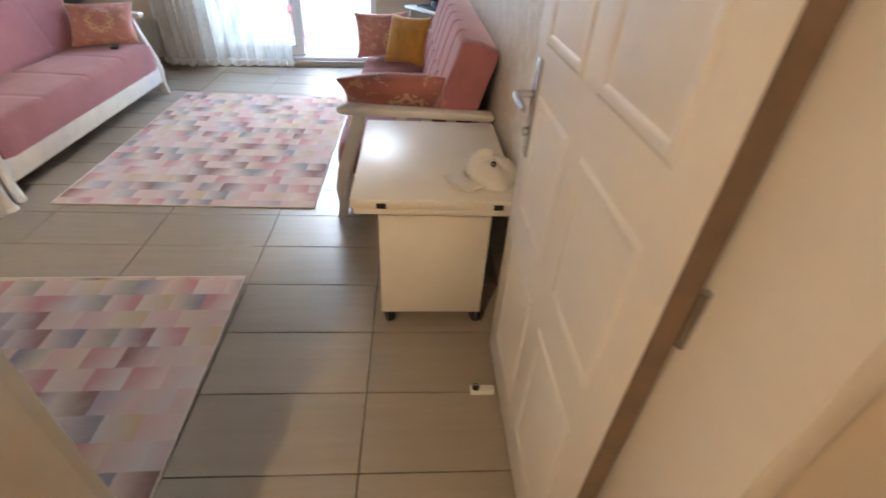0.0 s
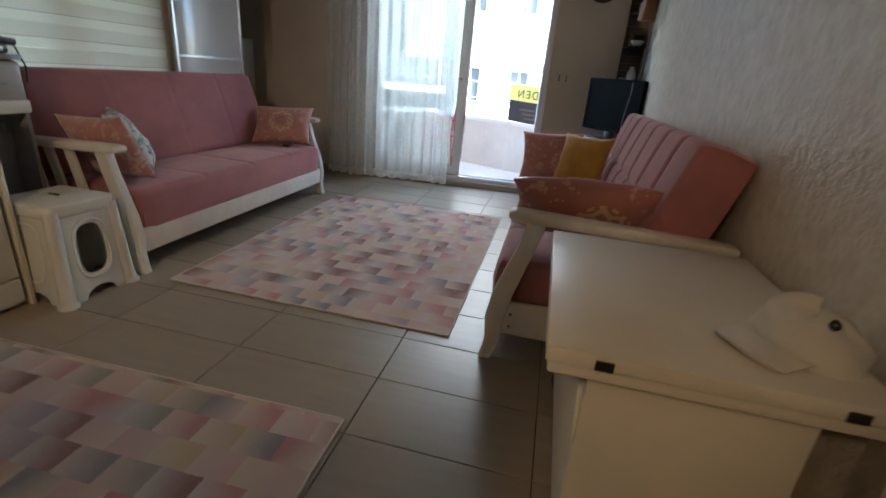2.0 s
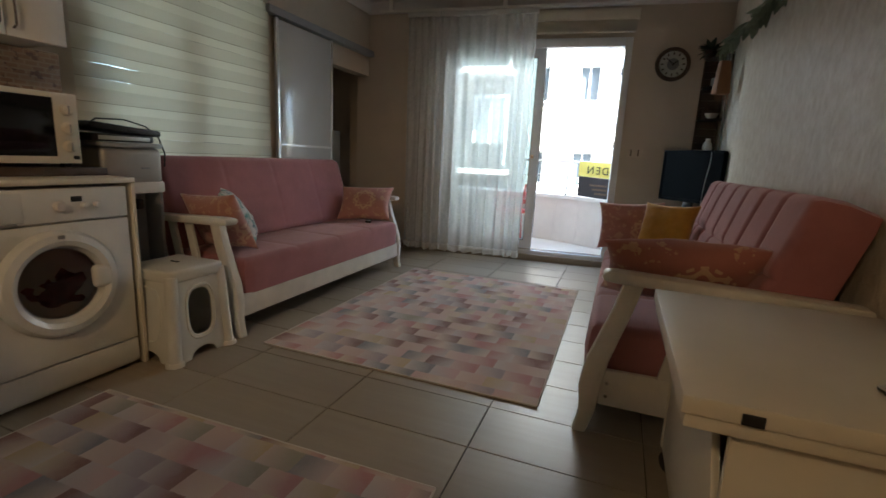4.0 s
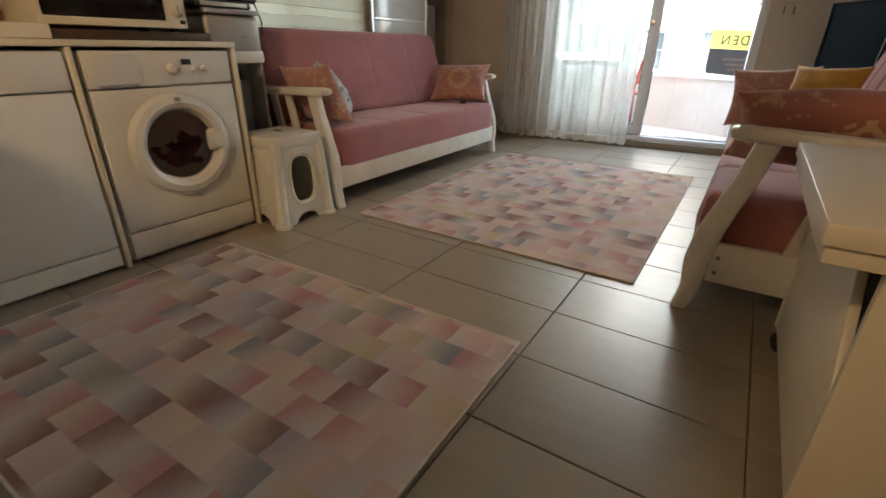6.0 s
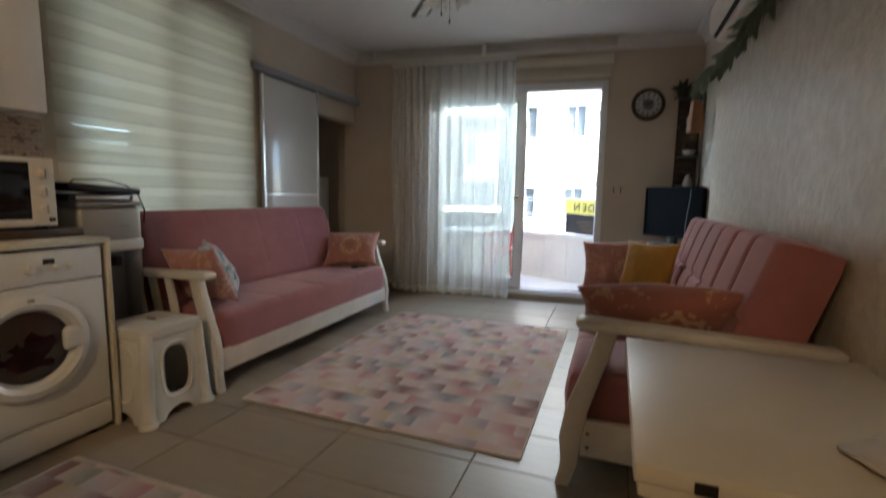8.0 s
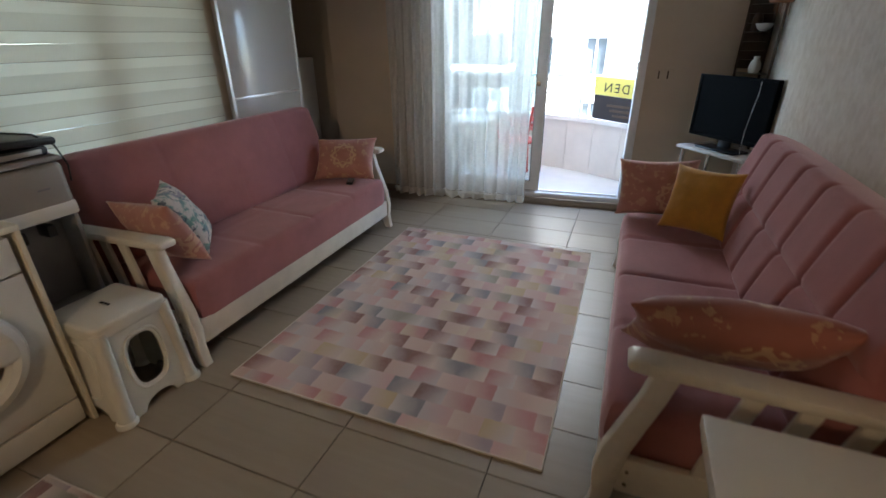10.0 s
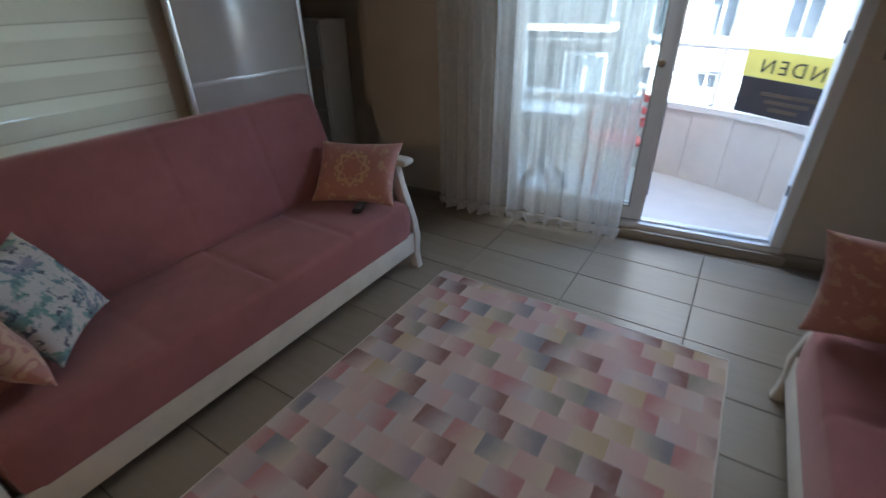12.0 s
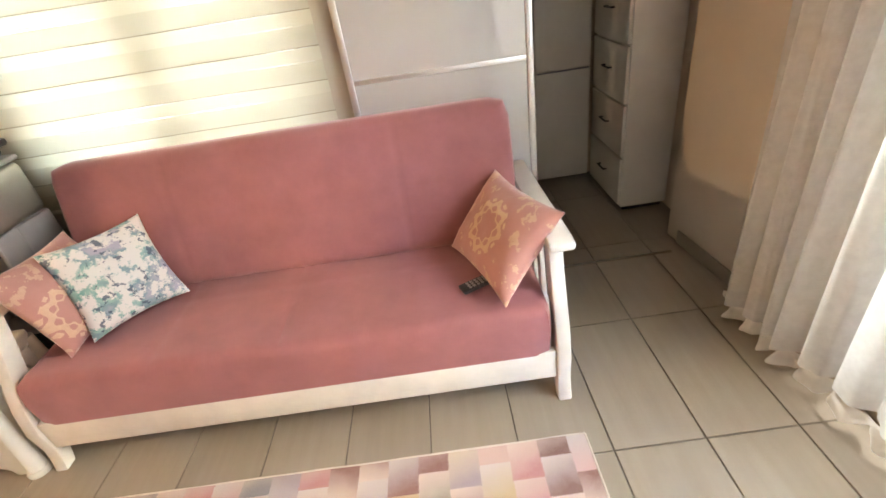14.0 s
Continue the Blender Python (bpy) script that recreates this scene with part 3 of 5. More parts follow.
def sash(x0, x1, y, z0, z1, rail=0.085, low=0.085):
    """One sliding leaf: stiles and rails as one frame, with its pane."""
    outer = [(x0, z0), (x1, z0), (x1, z1), (x0, z1)]
    hole = [(x0 + rail, z0 + low), (x1 - rail, z0 + low), (x1 - rail, z1 - rail), (x0 + rail, z1 - rail)]
    bm = moved(plate(outer, [hole], 0.04, bevel=0.004), pose(0, y, 0))
    leaf = part("sash", bm, UPVC, bd)
    g = part("pane", box(x0 + rail - 0.005, y + 0.017, z0 + low - 0.005, x1 - rail + 0.005, y + 0.022, z1 - rail + 0.005), GLASS, leaf, "clear pane")
    g.visible_shadow = False
    part("gasket", moved(plate([(x0 + rail - 0.004, z0 + low - 0.004), (x1 - rail + 0.004, z0 + low - 0.004), (x1 - rail + 0.004, z1 - rail + 0.004), (x0 + rail - 0.004, z1 - rail + 0.004)], [[(x0 + rail + 0.004, z0 + low + 0.004), (x1 - rail - 0.004, z0 + low + 0.004), (x1 - rail - 0.004, z1 - rail - 0.004), (x0 + rail + 0.004, z1 - rail - 0.004)]], 0.004), pose(0, y - 0.003, 0)), GREY, leaf)
    return leaf


near_leaf = sash(-0.95, 0.035, 0.005, 0.122, 2.172, 0.09, 0.09)
sash(-0.94, 0.02, 0.055, 0.122, 2.172, 0.08, 0.09)
kn = part("knob", moved(lathe([(0.0, 0.0), (0.012, 0.0), (0.012, 0.03), (0.02, 0.035), (0.02, 0.05), (0.0, 0.052)], 18), pose(-0.03, 0.004, 1.10, 90, 0, 0)), CHROME, near_leaf, "steel pull knob")
part("lock_strip", box(0.036, 0.012, 0.3, 0.041, 0.03, 1.9, 0.001), BLACK, near_leaf)
for z in (0.45, 1.25, 1.95):
    part("catch", box(0.755, 0.01, z - 0.03, 0.7645, 0.03, z + 0.03, 0.003), BLACK, bd)

# rolled-up blind over the balcony door
rb = thing("roller_blind", BACK, "rolled-up beige zebra blind above the balcony door", "blind")
part("cassette", box(-0.98, -0.085, 2.40, 0.86, -0.014, 2.50, 0.012), CREAM, rb)
part("valance", box(-0.96, -0.07, 2.30, 0.84, -0.062, 2.40, 0.001), ZEBRA, rb, "hanging strip of beige cloth")
part("bottom_bar", tube([(-0.96, -0.066, 2.295), (0.84, -0.066, 2.295)], 0.009, 10), CREAM, rb)

# window behind the zebra blind
wd = thing("window_1", I4, "white plastic window behind the zebra blind", "window", kind="structure")
part("window_frame", moved(plate([(1.80, 0.86), (3.12, 0.86), (3.12, 2.42), (1.80, 2.42)], [[(1.87, 0.93), (2.40, 0.93), (2.40, 2.35), (1.87, 2.35)], [(2.50, 0.93), (3.05, 0.93), (3.05, 2.35), (2.50, 2.35)]], 0.06), pose(-1.99, 0, 0, 0, 0, 90)), UPVC, wd)
for y0, y1 in ((1.865, 2.405), (2.495, 3.055)):
    g = part("pane", box(-2.025, y0, 0.925, -2.02, y1, 2.355), GLASS, wd)
    g.visible_shadow = False
part("window_sill", box(-1.985, 1.79, 0.862, -1.875, 3.13, 0.885, 0.004), COPING, wd)

# zebra blind: bands of thick and thin cloth in turn
zb = thing("zebra_blind", I4, "cream zebra roller blind, drawn down over the window", "blind")
part("roller", tube([(-1.845, 1.70, 2.55), (-1.845, 3.17, 2.55)], 0.035, 16), CREAM, zb)


def band(z_low, z_high, bulge):
    """One strip of the blind: bellied between its seams and slightly wavy along its width."""
    bm = bmesh.new()
    cols, rows = 24, 4
    g = []
    for r in range(rows + 1):
        v = r / rows
        line = []
        for i in range(cols + 1):
            u = i / cols
            wave = 0.0016 * math.sin(i * 0.7) + 0.004 * noise.noise(Vector((u * 2.2, z_low * 1.5, 4.0)))
            dip = 0.004 * noise.noise(Vector((u * 3.0, z_low * 4.0, 9.0)))
            line.append(bm.verts.new((-1.862 + wave + bulge * math.sin(math.pi * v), 1.71 + 1.45 * u, z_low + (z_high - z_low) * v + dip)))
        g.append(line)
    for r in range(rows):
        for i in range(cols):
            bm.faces.new((g[r][i], g[r][i + 1], g[r + 1][i + 1], g[r + 1][i]))
    return bm


z = 2.50
k = 0
while z > 0.80:
    h = 0.078 if k % 2 == 0 else 0.052
    piece = part("thick_band" if k % 2 == 0 else "net_band", band(z - h, z, 0.007 if k % 2 == 0 else 0.0), ZEBRA if k % 2 == 0 else ZEBRANET, zb)
    if k % 2 == 0:
        part("seam", moved(band(z - h, z - h + 0.004, 0.0), pose(0.0016, 0, 0)), ZEBRASEAM, piece, "darker stitched seam")
    z -= h
    k += 1
part("bottom_bar", tube([(-1.862, 1.71, z), (-1.862, 3.16, z)], 0.010, 10), CREAM, zb)

# sliding panel in front of the side room
sp = thing("sliding_panel", I4, "glossy white sliding panel in a silver frame", "sliding door")
part("panel", box(-1.868, 3.262, 0.03, -1.850, 3.985, 2.075, 0.002), GLOSSP, sp, "glossy white board")
for y0 in (3.235, 3.985):
    part("stile", box(-1.874, y0, 0.02, -1.842, y0 + 0.028, 2.09, 0.004), ALU, sp, "silver aluminium stile")
part("cross_bar", box(-1.872, 3.263, 1.078, -1.843, 3.985, 1.098, 0.003), ALU, sp, "silver aluminium bar")
part("cross_bar", box(-1.872, 3.263, 0.02, -1.843, 3.985, 0.06, 0.003), ALU, sp)
rail = thing("panel_rail", I4, "grey metal sliding rail along the wall", "rail")
part("rail_top", box(-1.899, 3.14, 2.095, -1.825, 4.77, 2.155, 0.004), GREY, rail)
part("rail_floor", box(-1.868, 3.24, 0.001, -1.850, 4.72, 0.006, 0.001), CHROME, rail, "silver floor track")

# wardrobe and drawers in the side room
wr = thing("wardrobe", pose(-2.98, 4.08, 0), "tall white wardrobe in the side room", "wardrobe")
part("body", box(-0.04, -0.55, 0.02, 0.02, 0.55, 2.2, 0.003), WHITE, wr)
for y0 in (-0.545, -0.18, 0.185):
    d = part("door", box(0.0215, y0, 0.78, 0.04, y0 + 0.36, 2.19, 0.003), WHITE, wr)
    part("drawer_front", box(0.0215, y0, 0.08, 0.04, y0 + 0.36, 0.765, 0.003), WHITE, wr)
    part("handle", box(0.04, y0 + 0.01, 0.768, 0.05, y0 + 0.35, 0.777, 0.001), GREY, wr)
dr = thing("chest_of_drawers", pose(-2.36, 4.62, 0), "white chest of drawers with small dark handles", "drawers")
part("body", box(-0.52, 0.02, 0.03, 0.0, 0.30, 1.30, 0.004), WHITE, dr)
for i in range(4):
    f2 = part("drawer", box(-0.515, 0.0, 0.05 + 0.31 * i, -0.005, 0.019, 0.345 + 0.31 * i, 0.004), WHITE, dr)
    part("handle", tube([(-0.31, 0.0, 0.21 + 0.31 * i), (-0.31, -0.02, 0.21 + 0.31 * i), (-0.21, -0.02, 0.21 + 0.31 * i), (-0.21, 0.0, 0.21 + 0.31 * i)], 0.005, 8), BLACK, f2)
part("plinth", box(-0.5, 0.04, 0.0, -0.02, 0.28, 0.03), BLACK, dr)


# ---- rugs ----
def rug(x0, y0, x1, y1, label, seed, turn=0.0):
    """A thin printed rug with bound, slightly wavy edges and a lifted corner."""
    cx, cy = (x0 + x1) / 2, (y0 + y1) / 2
    w, d = (x1 - x0) / 2, (y1 - y0) / 2
    root = thing("rug", pose(cx, cy, 0, 0, 0, turn), label, "rug", "patchwork rugs")
    bm = bmesh.new()
    nx, ny = 60, 80
    grid = []
    for j in range(ny + 1):
        line = []
        for i in range(nx + 1):
            u, v = -w + 2 * w * i / nx, -d + 2 * d * j / ny
            k = noise.noise(Vector((u * 3 + seed, v * 3, 0.3)))
            edge = max(abs(u) / w, abs(v) / d)
            out = 0.004 * noise.noise(Vector((u * 7, v * 7, seed))) * (edge > 0.97)
            z = 0.008 + 0.0015 * k + max(0.0, edge - 0.96) * 0.06 * max(0.0, noise.noise(Vector((u * 4, v * 4, seed + 5))))
            line.append(bm.verts.new((u + out, v + out, z)))
        grid.append(line)
    for j in range(ny):
        for i in range(nx):
            bm.faces.new((grid[j][i], grid[j][i + 1], grid[j + 1][i + 1], grid[j + 1][i]))
    rim = [e for e in bm.edges if e.is_boundary]
    out = bmesh.ops.extrude_edge_only(bm, edges=rim)
    for g in out["geom"]:
        if isinstance(g, bmesh.types.BMVert):
            g.co.z = 0.0015
    bmesh.ops.recalc_face_normals(bm, faces=bm.faces)
    part("woven_field", bm, RUG, root, smooth=60)
    m = 40
    for a, b in (((-w, -d), (w, -d)), ((w, -d), (w, d)), ((w, d), (-w, d)), ((-w, d), (-w, -d))):
        pts = []
        for i in range(m + 1):
            u, v = a[0] + (b[0] - a[0]) * i / m, a[1] + (b[1] - a[1]) * i / m
            pts.append((u + 0.003 * noise.noise(Vector((u * 7, v * 7, seed))), v + 0.003 * noise.noise(Vector((u * 7, v * 7, seed))), 0.006 + 0.001 * noise.noise(Vector((u * 9, v * 9, seed)))))
        part("binding", tube(pts, 0.0045, 6), RUGEDGE, root, "stitched cream edge")
    return root


rug(-0.855, 1.92, 0.640, 3.93, "faded pink and grey patchwork rug between the sofas", 1.0)
rug(-1.055, 0.17, 0.438, 1.255, "faded pink and grey patchwork rug beside the washing machine", 7.0, 1.2)


# ---- sofas ----
def quilt(x0, x1, y0, y1, z0, z1, cuts, cross, round_=0.045, nx=96, ny=28, groove=0.014, sag=0.012):
    """An upholstered slab: rounded edges, sewn grooves across and one along, soft between them."""
    bm = bmesh.new()
    w, d = (x1 - x0) / 2, (y1 - y0) / 2
    cx, cy = (x0 + x1) / 2, (y0 + y1) / 2

    def top(u, v):
        g = 0.0
        for c in cuts:
            g += groove * math.exp(-((u - c) / 0.013) ** 2) * (0.55 + 0.45 * min(1.0, abs(v - cy) / d + 0.4))
        for c, amount in cross:
            g += groove * amount * math.exp(-((v - c) / 0.016) ** 2)
        e = max(abs(u - cx) / w, abs(v - cy) / d)
        wave = 0.005 * noise.noise(Vector((u * 2.5, v * 2.5, z0 * 9)))
        return z1 - g + wave + sag * (1 - e ** 4) * 0.5

    grid = []
    for j in range(ny + 1):
        line = []
        for i in range(nx + 1):
            u, v = x0 + round_ + (x1 - x0 - 2 * round_) * i / nx, y0 + round_ + (y1 - y0 - 2 * round_) * j / ny
            line.append(bm.verts.new((u, v, top(u, v))))
        grid.append(line)
    for j in range(ny):
        for i in range(nx):
            bm.faces.new((grid[j][i], grid[j][i + 1], grid[j + 1][i + 1], grid[j + 1][i]))
    border = grid[0] + [r[-1] for r in grid[1:]] + grid[-1][-2::-1] + [r[0] for r in grid[-2:0:-1]]
    outs = []
    for vtx in border:
        u, v = vtx.co.x, vtx.co.y
        ox = -1 if u < x0 + round_ + 1e-6 else (1 if u > x1 - round_ - 1e-6 else 0)
        oy = -1 if v < y0 + round_ + 1e-6 else (1 if v > y1 - round_ - 1e-6 else 0)
        outs.append(Vector((ox, oy, 0)).normalized())
    last = border
    for q in range(1, 7):
        a = math.pi / 2 * q / 6
        ring = [bm.verts.new((b.co.x + o.x * round_ * math.sin(a), b.co.y + o.y * round_ * math.sin(a), b.co.z - round_ * (1 - math.cos(a)))) for b, o in zip(border, outs)]
        for i in range(len(ring)):
            j = (i + 1) % len(ring)
            bm.faces.new((last[i], ring[i], ring[j], last[j]))
        last = ring
    mid = [bm.verts.new((v.co.x + o.x * 0.008, v.co.y + o.y * 0.008, (z0 + z1) / 2)) for v, o in zip(last, outs)]
    low = [bm.verts.new((v.co.x, v.co.y, z0)) for v in last]
    for ra, rb_ in ((last, mid), (mid, low)):
        for i in range(len(ra)):
            j = (i + 1) % len(ra)
            bm.faces.new((ra[i], rb_[i], rb_[j], ra[j]))
    bm.faces.new(low)
    bmesh.ops.recalc_face_normals(bm, faces=bm.faces)
    return bm


def board(points, x0, x1, bevel=0.008):
    """A shaped board: an outline in the yz plane, from x0 to x1."""
    bm = bmesh.new()
    a = [bm.verts.new((x0, y, z)) for y, z in points]
    b = [bm.verts.new((x1, y, z)) for y, z in points]
    bm.faces.new(a)
    bm.faces.new(b[::-1])
    for i in range(len(points)):
        j = (i + 1) % len(points)
        bm.faces.new((a[j], a[i], b[i], b[j]))
    bmesh.ops.recalc_face_normals(bm, faces=bm.faces)
    if bevel:
        sharp = [e for e in bm.edges if e.calc_face_angle(0) > 0.6]
        bmesh.ops.bevel(bm, geom=sharp, offset=bevel, segments=2, affect="EDGES", profile=0.5)
    return bm


def strip(centre, widths):
    """The outline of a curved bar from its centre line in (y, z) and its widths along y."""
    return [(y - w / 2, z) for (y, z), w in zip(centre, widths)] + [(y + w / 2, z) for (y, z), w in reversed(list(zip(centre, widths)))]


def sofa(m, label, seams, groove, rear=0.085, soft=0.055):
    s = thing("sofa_bed", m, label, "sofa", "pair of sofas")
    W = 0.945
    part("seat", quilt(-W, W, -0.018, 0.64, 0.234, 0.435, (-0.46, 0.0, 0.46), ((0.36, 0.3),), groove=0.006 + 0.4 * groove), ROSE, s)
    back = quilt(-W, W, -0.29, 0.29, -rear, 0.085, tuple(-W + 2 * W * i / seams for i in range(1, seams)), ((-0.02, 0.7),), soft, 120, 24, groove, 0.02)
    part("backrest", moved(back, pose(0, 0.632, 0.690, 73, 0, 0)), ROSE, s)
    part("front_rail", box(-W - 0.01, -0.016, 0.112, W + 0.01, 0.012, 0.240, 0.004), SOFAW, s)
    part("back_rail", box(-W - 0.01, 0.76, 0.13, W + 0.01, 0.785, 0.25, 0.004), SOFAW, s)
    part("slat_base", box(-W, 0.08, 0.20, W, 0.75, 0.24, 0.004), SOFAW, s)
    for side in (-1, 1):
        x0, x1 = side * (W + 0.012), side * (W + 0.062)
        leg = strip([(-0.012, 0.0), (0.0, 0.04), (0.012, 0.10), (0.012, 0.20), (0.03, 0.31), (0.065, 0.42), (0.098, 0.52), (0.125, 0.63)], [0.052, 0.055, 0.062, 0.082, 0.082, 0.075, 0.07, 0.07])
        part("front_leg", board(leg, x0, x1), SOFAW, s)
        part("back_leg", board(strip([(0.80, 0.0), (0.79, 0.15), (0.775, 0.40), (0.765, 0.63)], [0.055, 0.06, 0.06, 0.055]), x0, x1), SOFAW, s)
        rest = [(0.01, 0.652), (0.02, 0.633), (0.06, 0.628), (0.35, 0.622), (0.80, 0.612), (0.82, 0.625), (0.815, 0.648), (0.35, 0.662), (0.06, 0.672), (0.02, 0.668)]
        part("armrest", board(rest, side * (W - 0.002), side * (W + 0.085), 0.012), SOFAW, s)
        part("side_rail", board([(0.05, 0.13), (0.775, 0.13), (0.775, 0.285), (0.05, 0.275)], side * (W + 0.022), side * (W + 0.05), 0.004), SOFAW, s)
        for y in (0.27, 0.40, 0.53):
            part("slat", board(strip([(y, 0.27), (y + 0.035, 0.45), (y + 0.075, 0.625)], [0.05, 0.05, 0.05]), side * (W + 0.025), side * (W + 0.045), 0.003), SOFAW, s)
        for z_ in (0.17, 0.225):
            part("bolt", moved(lathe([(0.0, 0.0), (0.007, 0.0), (0.007, 0.004), (0.0, 0.005)], 12), pose(side * (W + 0.05), 0.075, z_, 0, side * 90, 0)), CHROME, s)
    return s


sofa(pose(-1.045, 2.925, 0, 0, 0, 90), "dusty rose velvet sofa bed with white wooden arms under the blind", 4, 0.004)
sofa(pose(0.832, 2.82, 0, 0, 0, -90), "dusty rose velvet sofa bed with white arms against the stucco wall", 7, 0.020, 0.108, 0.042)


# ---- cushions ----
def cushion(name, tl, tr, br, bl, thick, material, label, sink=0.0):
    """A stuffed cushion from its four corners."""
    tl, tr, br, bl = map(Vector, (tl, tr, br, bl))
    mid = (tl + tr + br + bl) / 4
    ex = ((tr - tl) + (br - bl)).normalized()
    ey = ((tl - bl) + (tr - br))
    ey = (ey - ex * ey.dot(ex)).normalized()
    ez = ex.cross(ey)
    m = Matrix.Translation(mid) @ Matrix((ex, ey, ez)).transposed().to_4x4()
    w, h = ((tr - tl).length + (br - bl).length) / 4, ((tl - bl).length + (tr - br).length) / 4
    bm = bmesh.new()
    n = 26

    def spot(i, j, side):
        a, b = -1 + 2 * i / n, -1 + 2 * j / n
        pinch_x = 1 - 0.10 * (1 - b * b) * abs(a) ** 3
        pinch_y = 1 - 0.10 * (1 - a * a) * abs(b) ** 3
        fat = (max(0.0, 1 - abs(a) ** 2.6) * max(0.0, 1 - abs(b) ** 2.6)) ** 0.55
        ruck = 0.010 * noise.noise(Vector((a * 2.2 + mid.x * 5, b * 2.2 + mid.y * 5, side)))
        ruck += 0.005 * noise.noise(Vector((a * 6, b * 6, side + mid.y)))
        return Vector((a * w * pinch_x, b * h * pinch_y, side * (thick / 2 * fat + 0.004) + ruck * fat))

    sheets = {}
    for side in (-1, 1):
        g = [[bm.verts.new(spot(i, j, side)) for i in range(n + 1)] for j in range(n + 1)]
        for j in range(n):
            for i in range(n):
                q = (g[j][i], g[j][i + 1], g[j + 1][i + 1], g[j + 1][i])
                bm.faces.new(q if side > 0 else q[::-1])
        sheets[side] = g[0] + [r[-1] for r in g[1:]] + g[-1][-2::-1] + [r[0] for r in g[-2:0:-1]]
    a, b = sheets[1], sheets[-1]
    for i in range(len(a)):
        j = (i + 1) % len(a)
        bm.faces.new((a[i], b[i], b[j], a[j]))
    bmesh.ops.recalc_face_normals(bm, faces=bm.faces)
    return lone("cushion", bm, material, m, label, "cushion", 80)


cushion("far", (-1.583, 3.778, 0.725), (-1.126, 3.932, 0.754), (-1.024, 3.714, 0.462), (-1.488, 3.573, 0.462), 0.13, CUSH, "salmon cushion with a gold scalloped ring, propped in the sofa corner")
cushion("floral", (-1.33, 2.10, 0.775), (-1.57, 2.365, 0.785), (-1.42, 2.455, 0.465), (-1.155, 2.215, 0.470), 0.13, FLORAL, "white cushion with a teal and navy floral print on the sofa")
cushion("near", (-1.62, 2.035, 0.735), (-1.22, 2.045, 0.775), (-1.03, 2.165, 0.475), (-1.45, 2.18, 0.465), 0.13, CUSHC, "salmon cushion with gold flowers slumped against the sofa arm")
cushion("yellow", (1.071, 3.53, 0.81), (1.385, 3.41, 0.82), (1.29, 3.25, 0.485), (0.985, 3.45, 0.478), 0.13, YELLOW, "mustard yellow velvet cushion on the sofa")
cushion("rust", (0.735, 3.735, 0.765), (1.19, 3.71, 0.82), (1.20, 3.62, 0.462), (0.76, 3.64, 0.452), 0.13, CUSHC, "rust pink cushion with gold flowers against the sofa arm")
cushion("lying", (0.83, 1.945, 0.755), (1.42, 1.955, 0.785), (1.43, 2.20, 0.53), (0.84, 2.17, 0.525), 0.17, CUSHB, "rust cushion with gold scrollwork leaning on the sofa arm")

rem = thing("remote_control", pose(-1.215, 3.655, 0.449, 0, 3, 25), "slim black remote control under the cushion", "remote control")
part("body", box(-0.025, -0.085, 0.0, 0.025, 0.085, 0.016, 0.005), BLACK, rem)
for i in range(3):
    for j in range(7):
        part("button", box(-0.017 + 0.013 * i, -0.06 + 0.017 * j, 0.016, -0.008 + 0.013 * i, -0.05 + 0.017 * j, 0.018), GREY, rem)

# ---- table trolley, cap ----
tb = thing("rolling_table", I4, "cream board folding table on black castors", "table")
part("tabletop", box(1.012, 0.902, 0.628, 1.615, 1.655, 0.664, 0.005), CREAM, tb)
part("leaf", box(1.020, 0.912, 0.598, 1.605, 1.645, 0.6265, 0.004), CREAM, tb, "folded lower leaf")
part("front_panel", box(1.105, 0.948, 0.085, 1.525, 0.966, 0.596, 0.003), CREAM, tb)
part("rear_panel", box(1.105, 1.70, 0.085, 1.525, 1.718, 0.596, 0.003), CREAM, tb)
part("shelf", box(1.11, 0.968, 0.085, 1.51, 1.698, 0.103, 0.003), CREAM, tb)
part("side_panel", board([(0.97, 0.104), (1.695, 0.104), (1.695, 0.596), (1.16, 0.596), (0.97, 0.34)], 1.108, 1.125, 0.002), CREAM, tb)
part("side_panel", box(1.50, 0.968, 0.105, 1.517, 1.696, 0.596, 0.003), CREAM, tb)
for x in (1.12, 1.535):
    part("bracket", box(x - 0.017, 0.8965, 0.632, x + 0.017, 0.9015, 0.652, 0.001), BLACK, tb, "small black hinge")
for x, y in ((1.135, 0.99), (1.515, 0.99), (1.135, 1.70), (1.505, 1.70)):
    c = part("castor", moved(lathe([(0.0, -0.016), (0.030, -0.016), (0.035, -0.009), (0.035, 0.009), (0.030, 0.016), (0.0, 0.016)], 20), pose(x, y, 0.0355, 0, 90, 25)), BLACK, tb, "black twin castor")
    part("fork", box(x - 0.016, y - 0.016, 0.055, x + 0.016, y + 0.016, 0.0845, 0.004), BLACK, tb)

cap = thing("cap", pose(1.525, 1.09, 0.663, 0, 0, 205) @ Matrix.Diagonal((1.1, 1.08, 1.25, 1)), "crumpled off-white cotton cap on the table", "cap")
dome = bmesh.new()
rings = []
for j in range(11):
    a = math.pi / 2 * j / 10
    rings.append([])
    for i in range(28):
        t = 2 * math.pi * i / 28
        r = 0.088 * math.cos(a) ** 0.75
        k = 1 + 0.34 * noise.noise(Vector((math.cos(t) * 1.6, math.sin(t) * 1.6, a * 1.5)))
        rings[-1].append(dome.verts.new((1.12 * r * k * math.cos(t), r * k * math.sin(t), 0.072 * math.sin(a) * (1 + 0.55 * noise.noise(Vector((math.cos(t) * 1.2, math.sin(t) * 1.2, 3.0)))))))
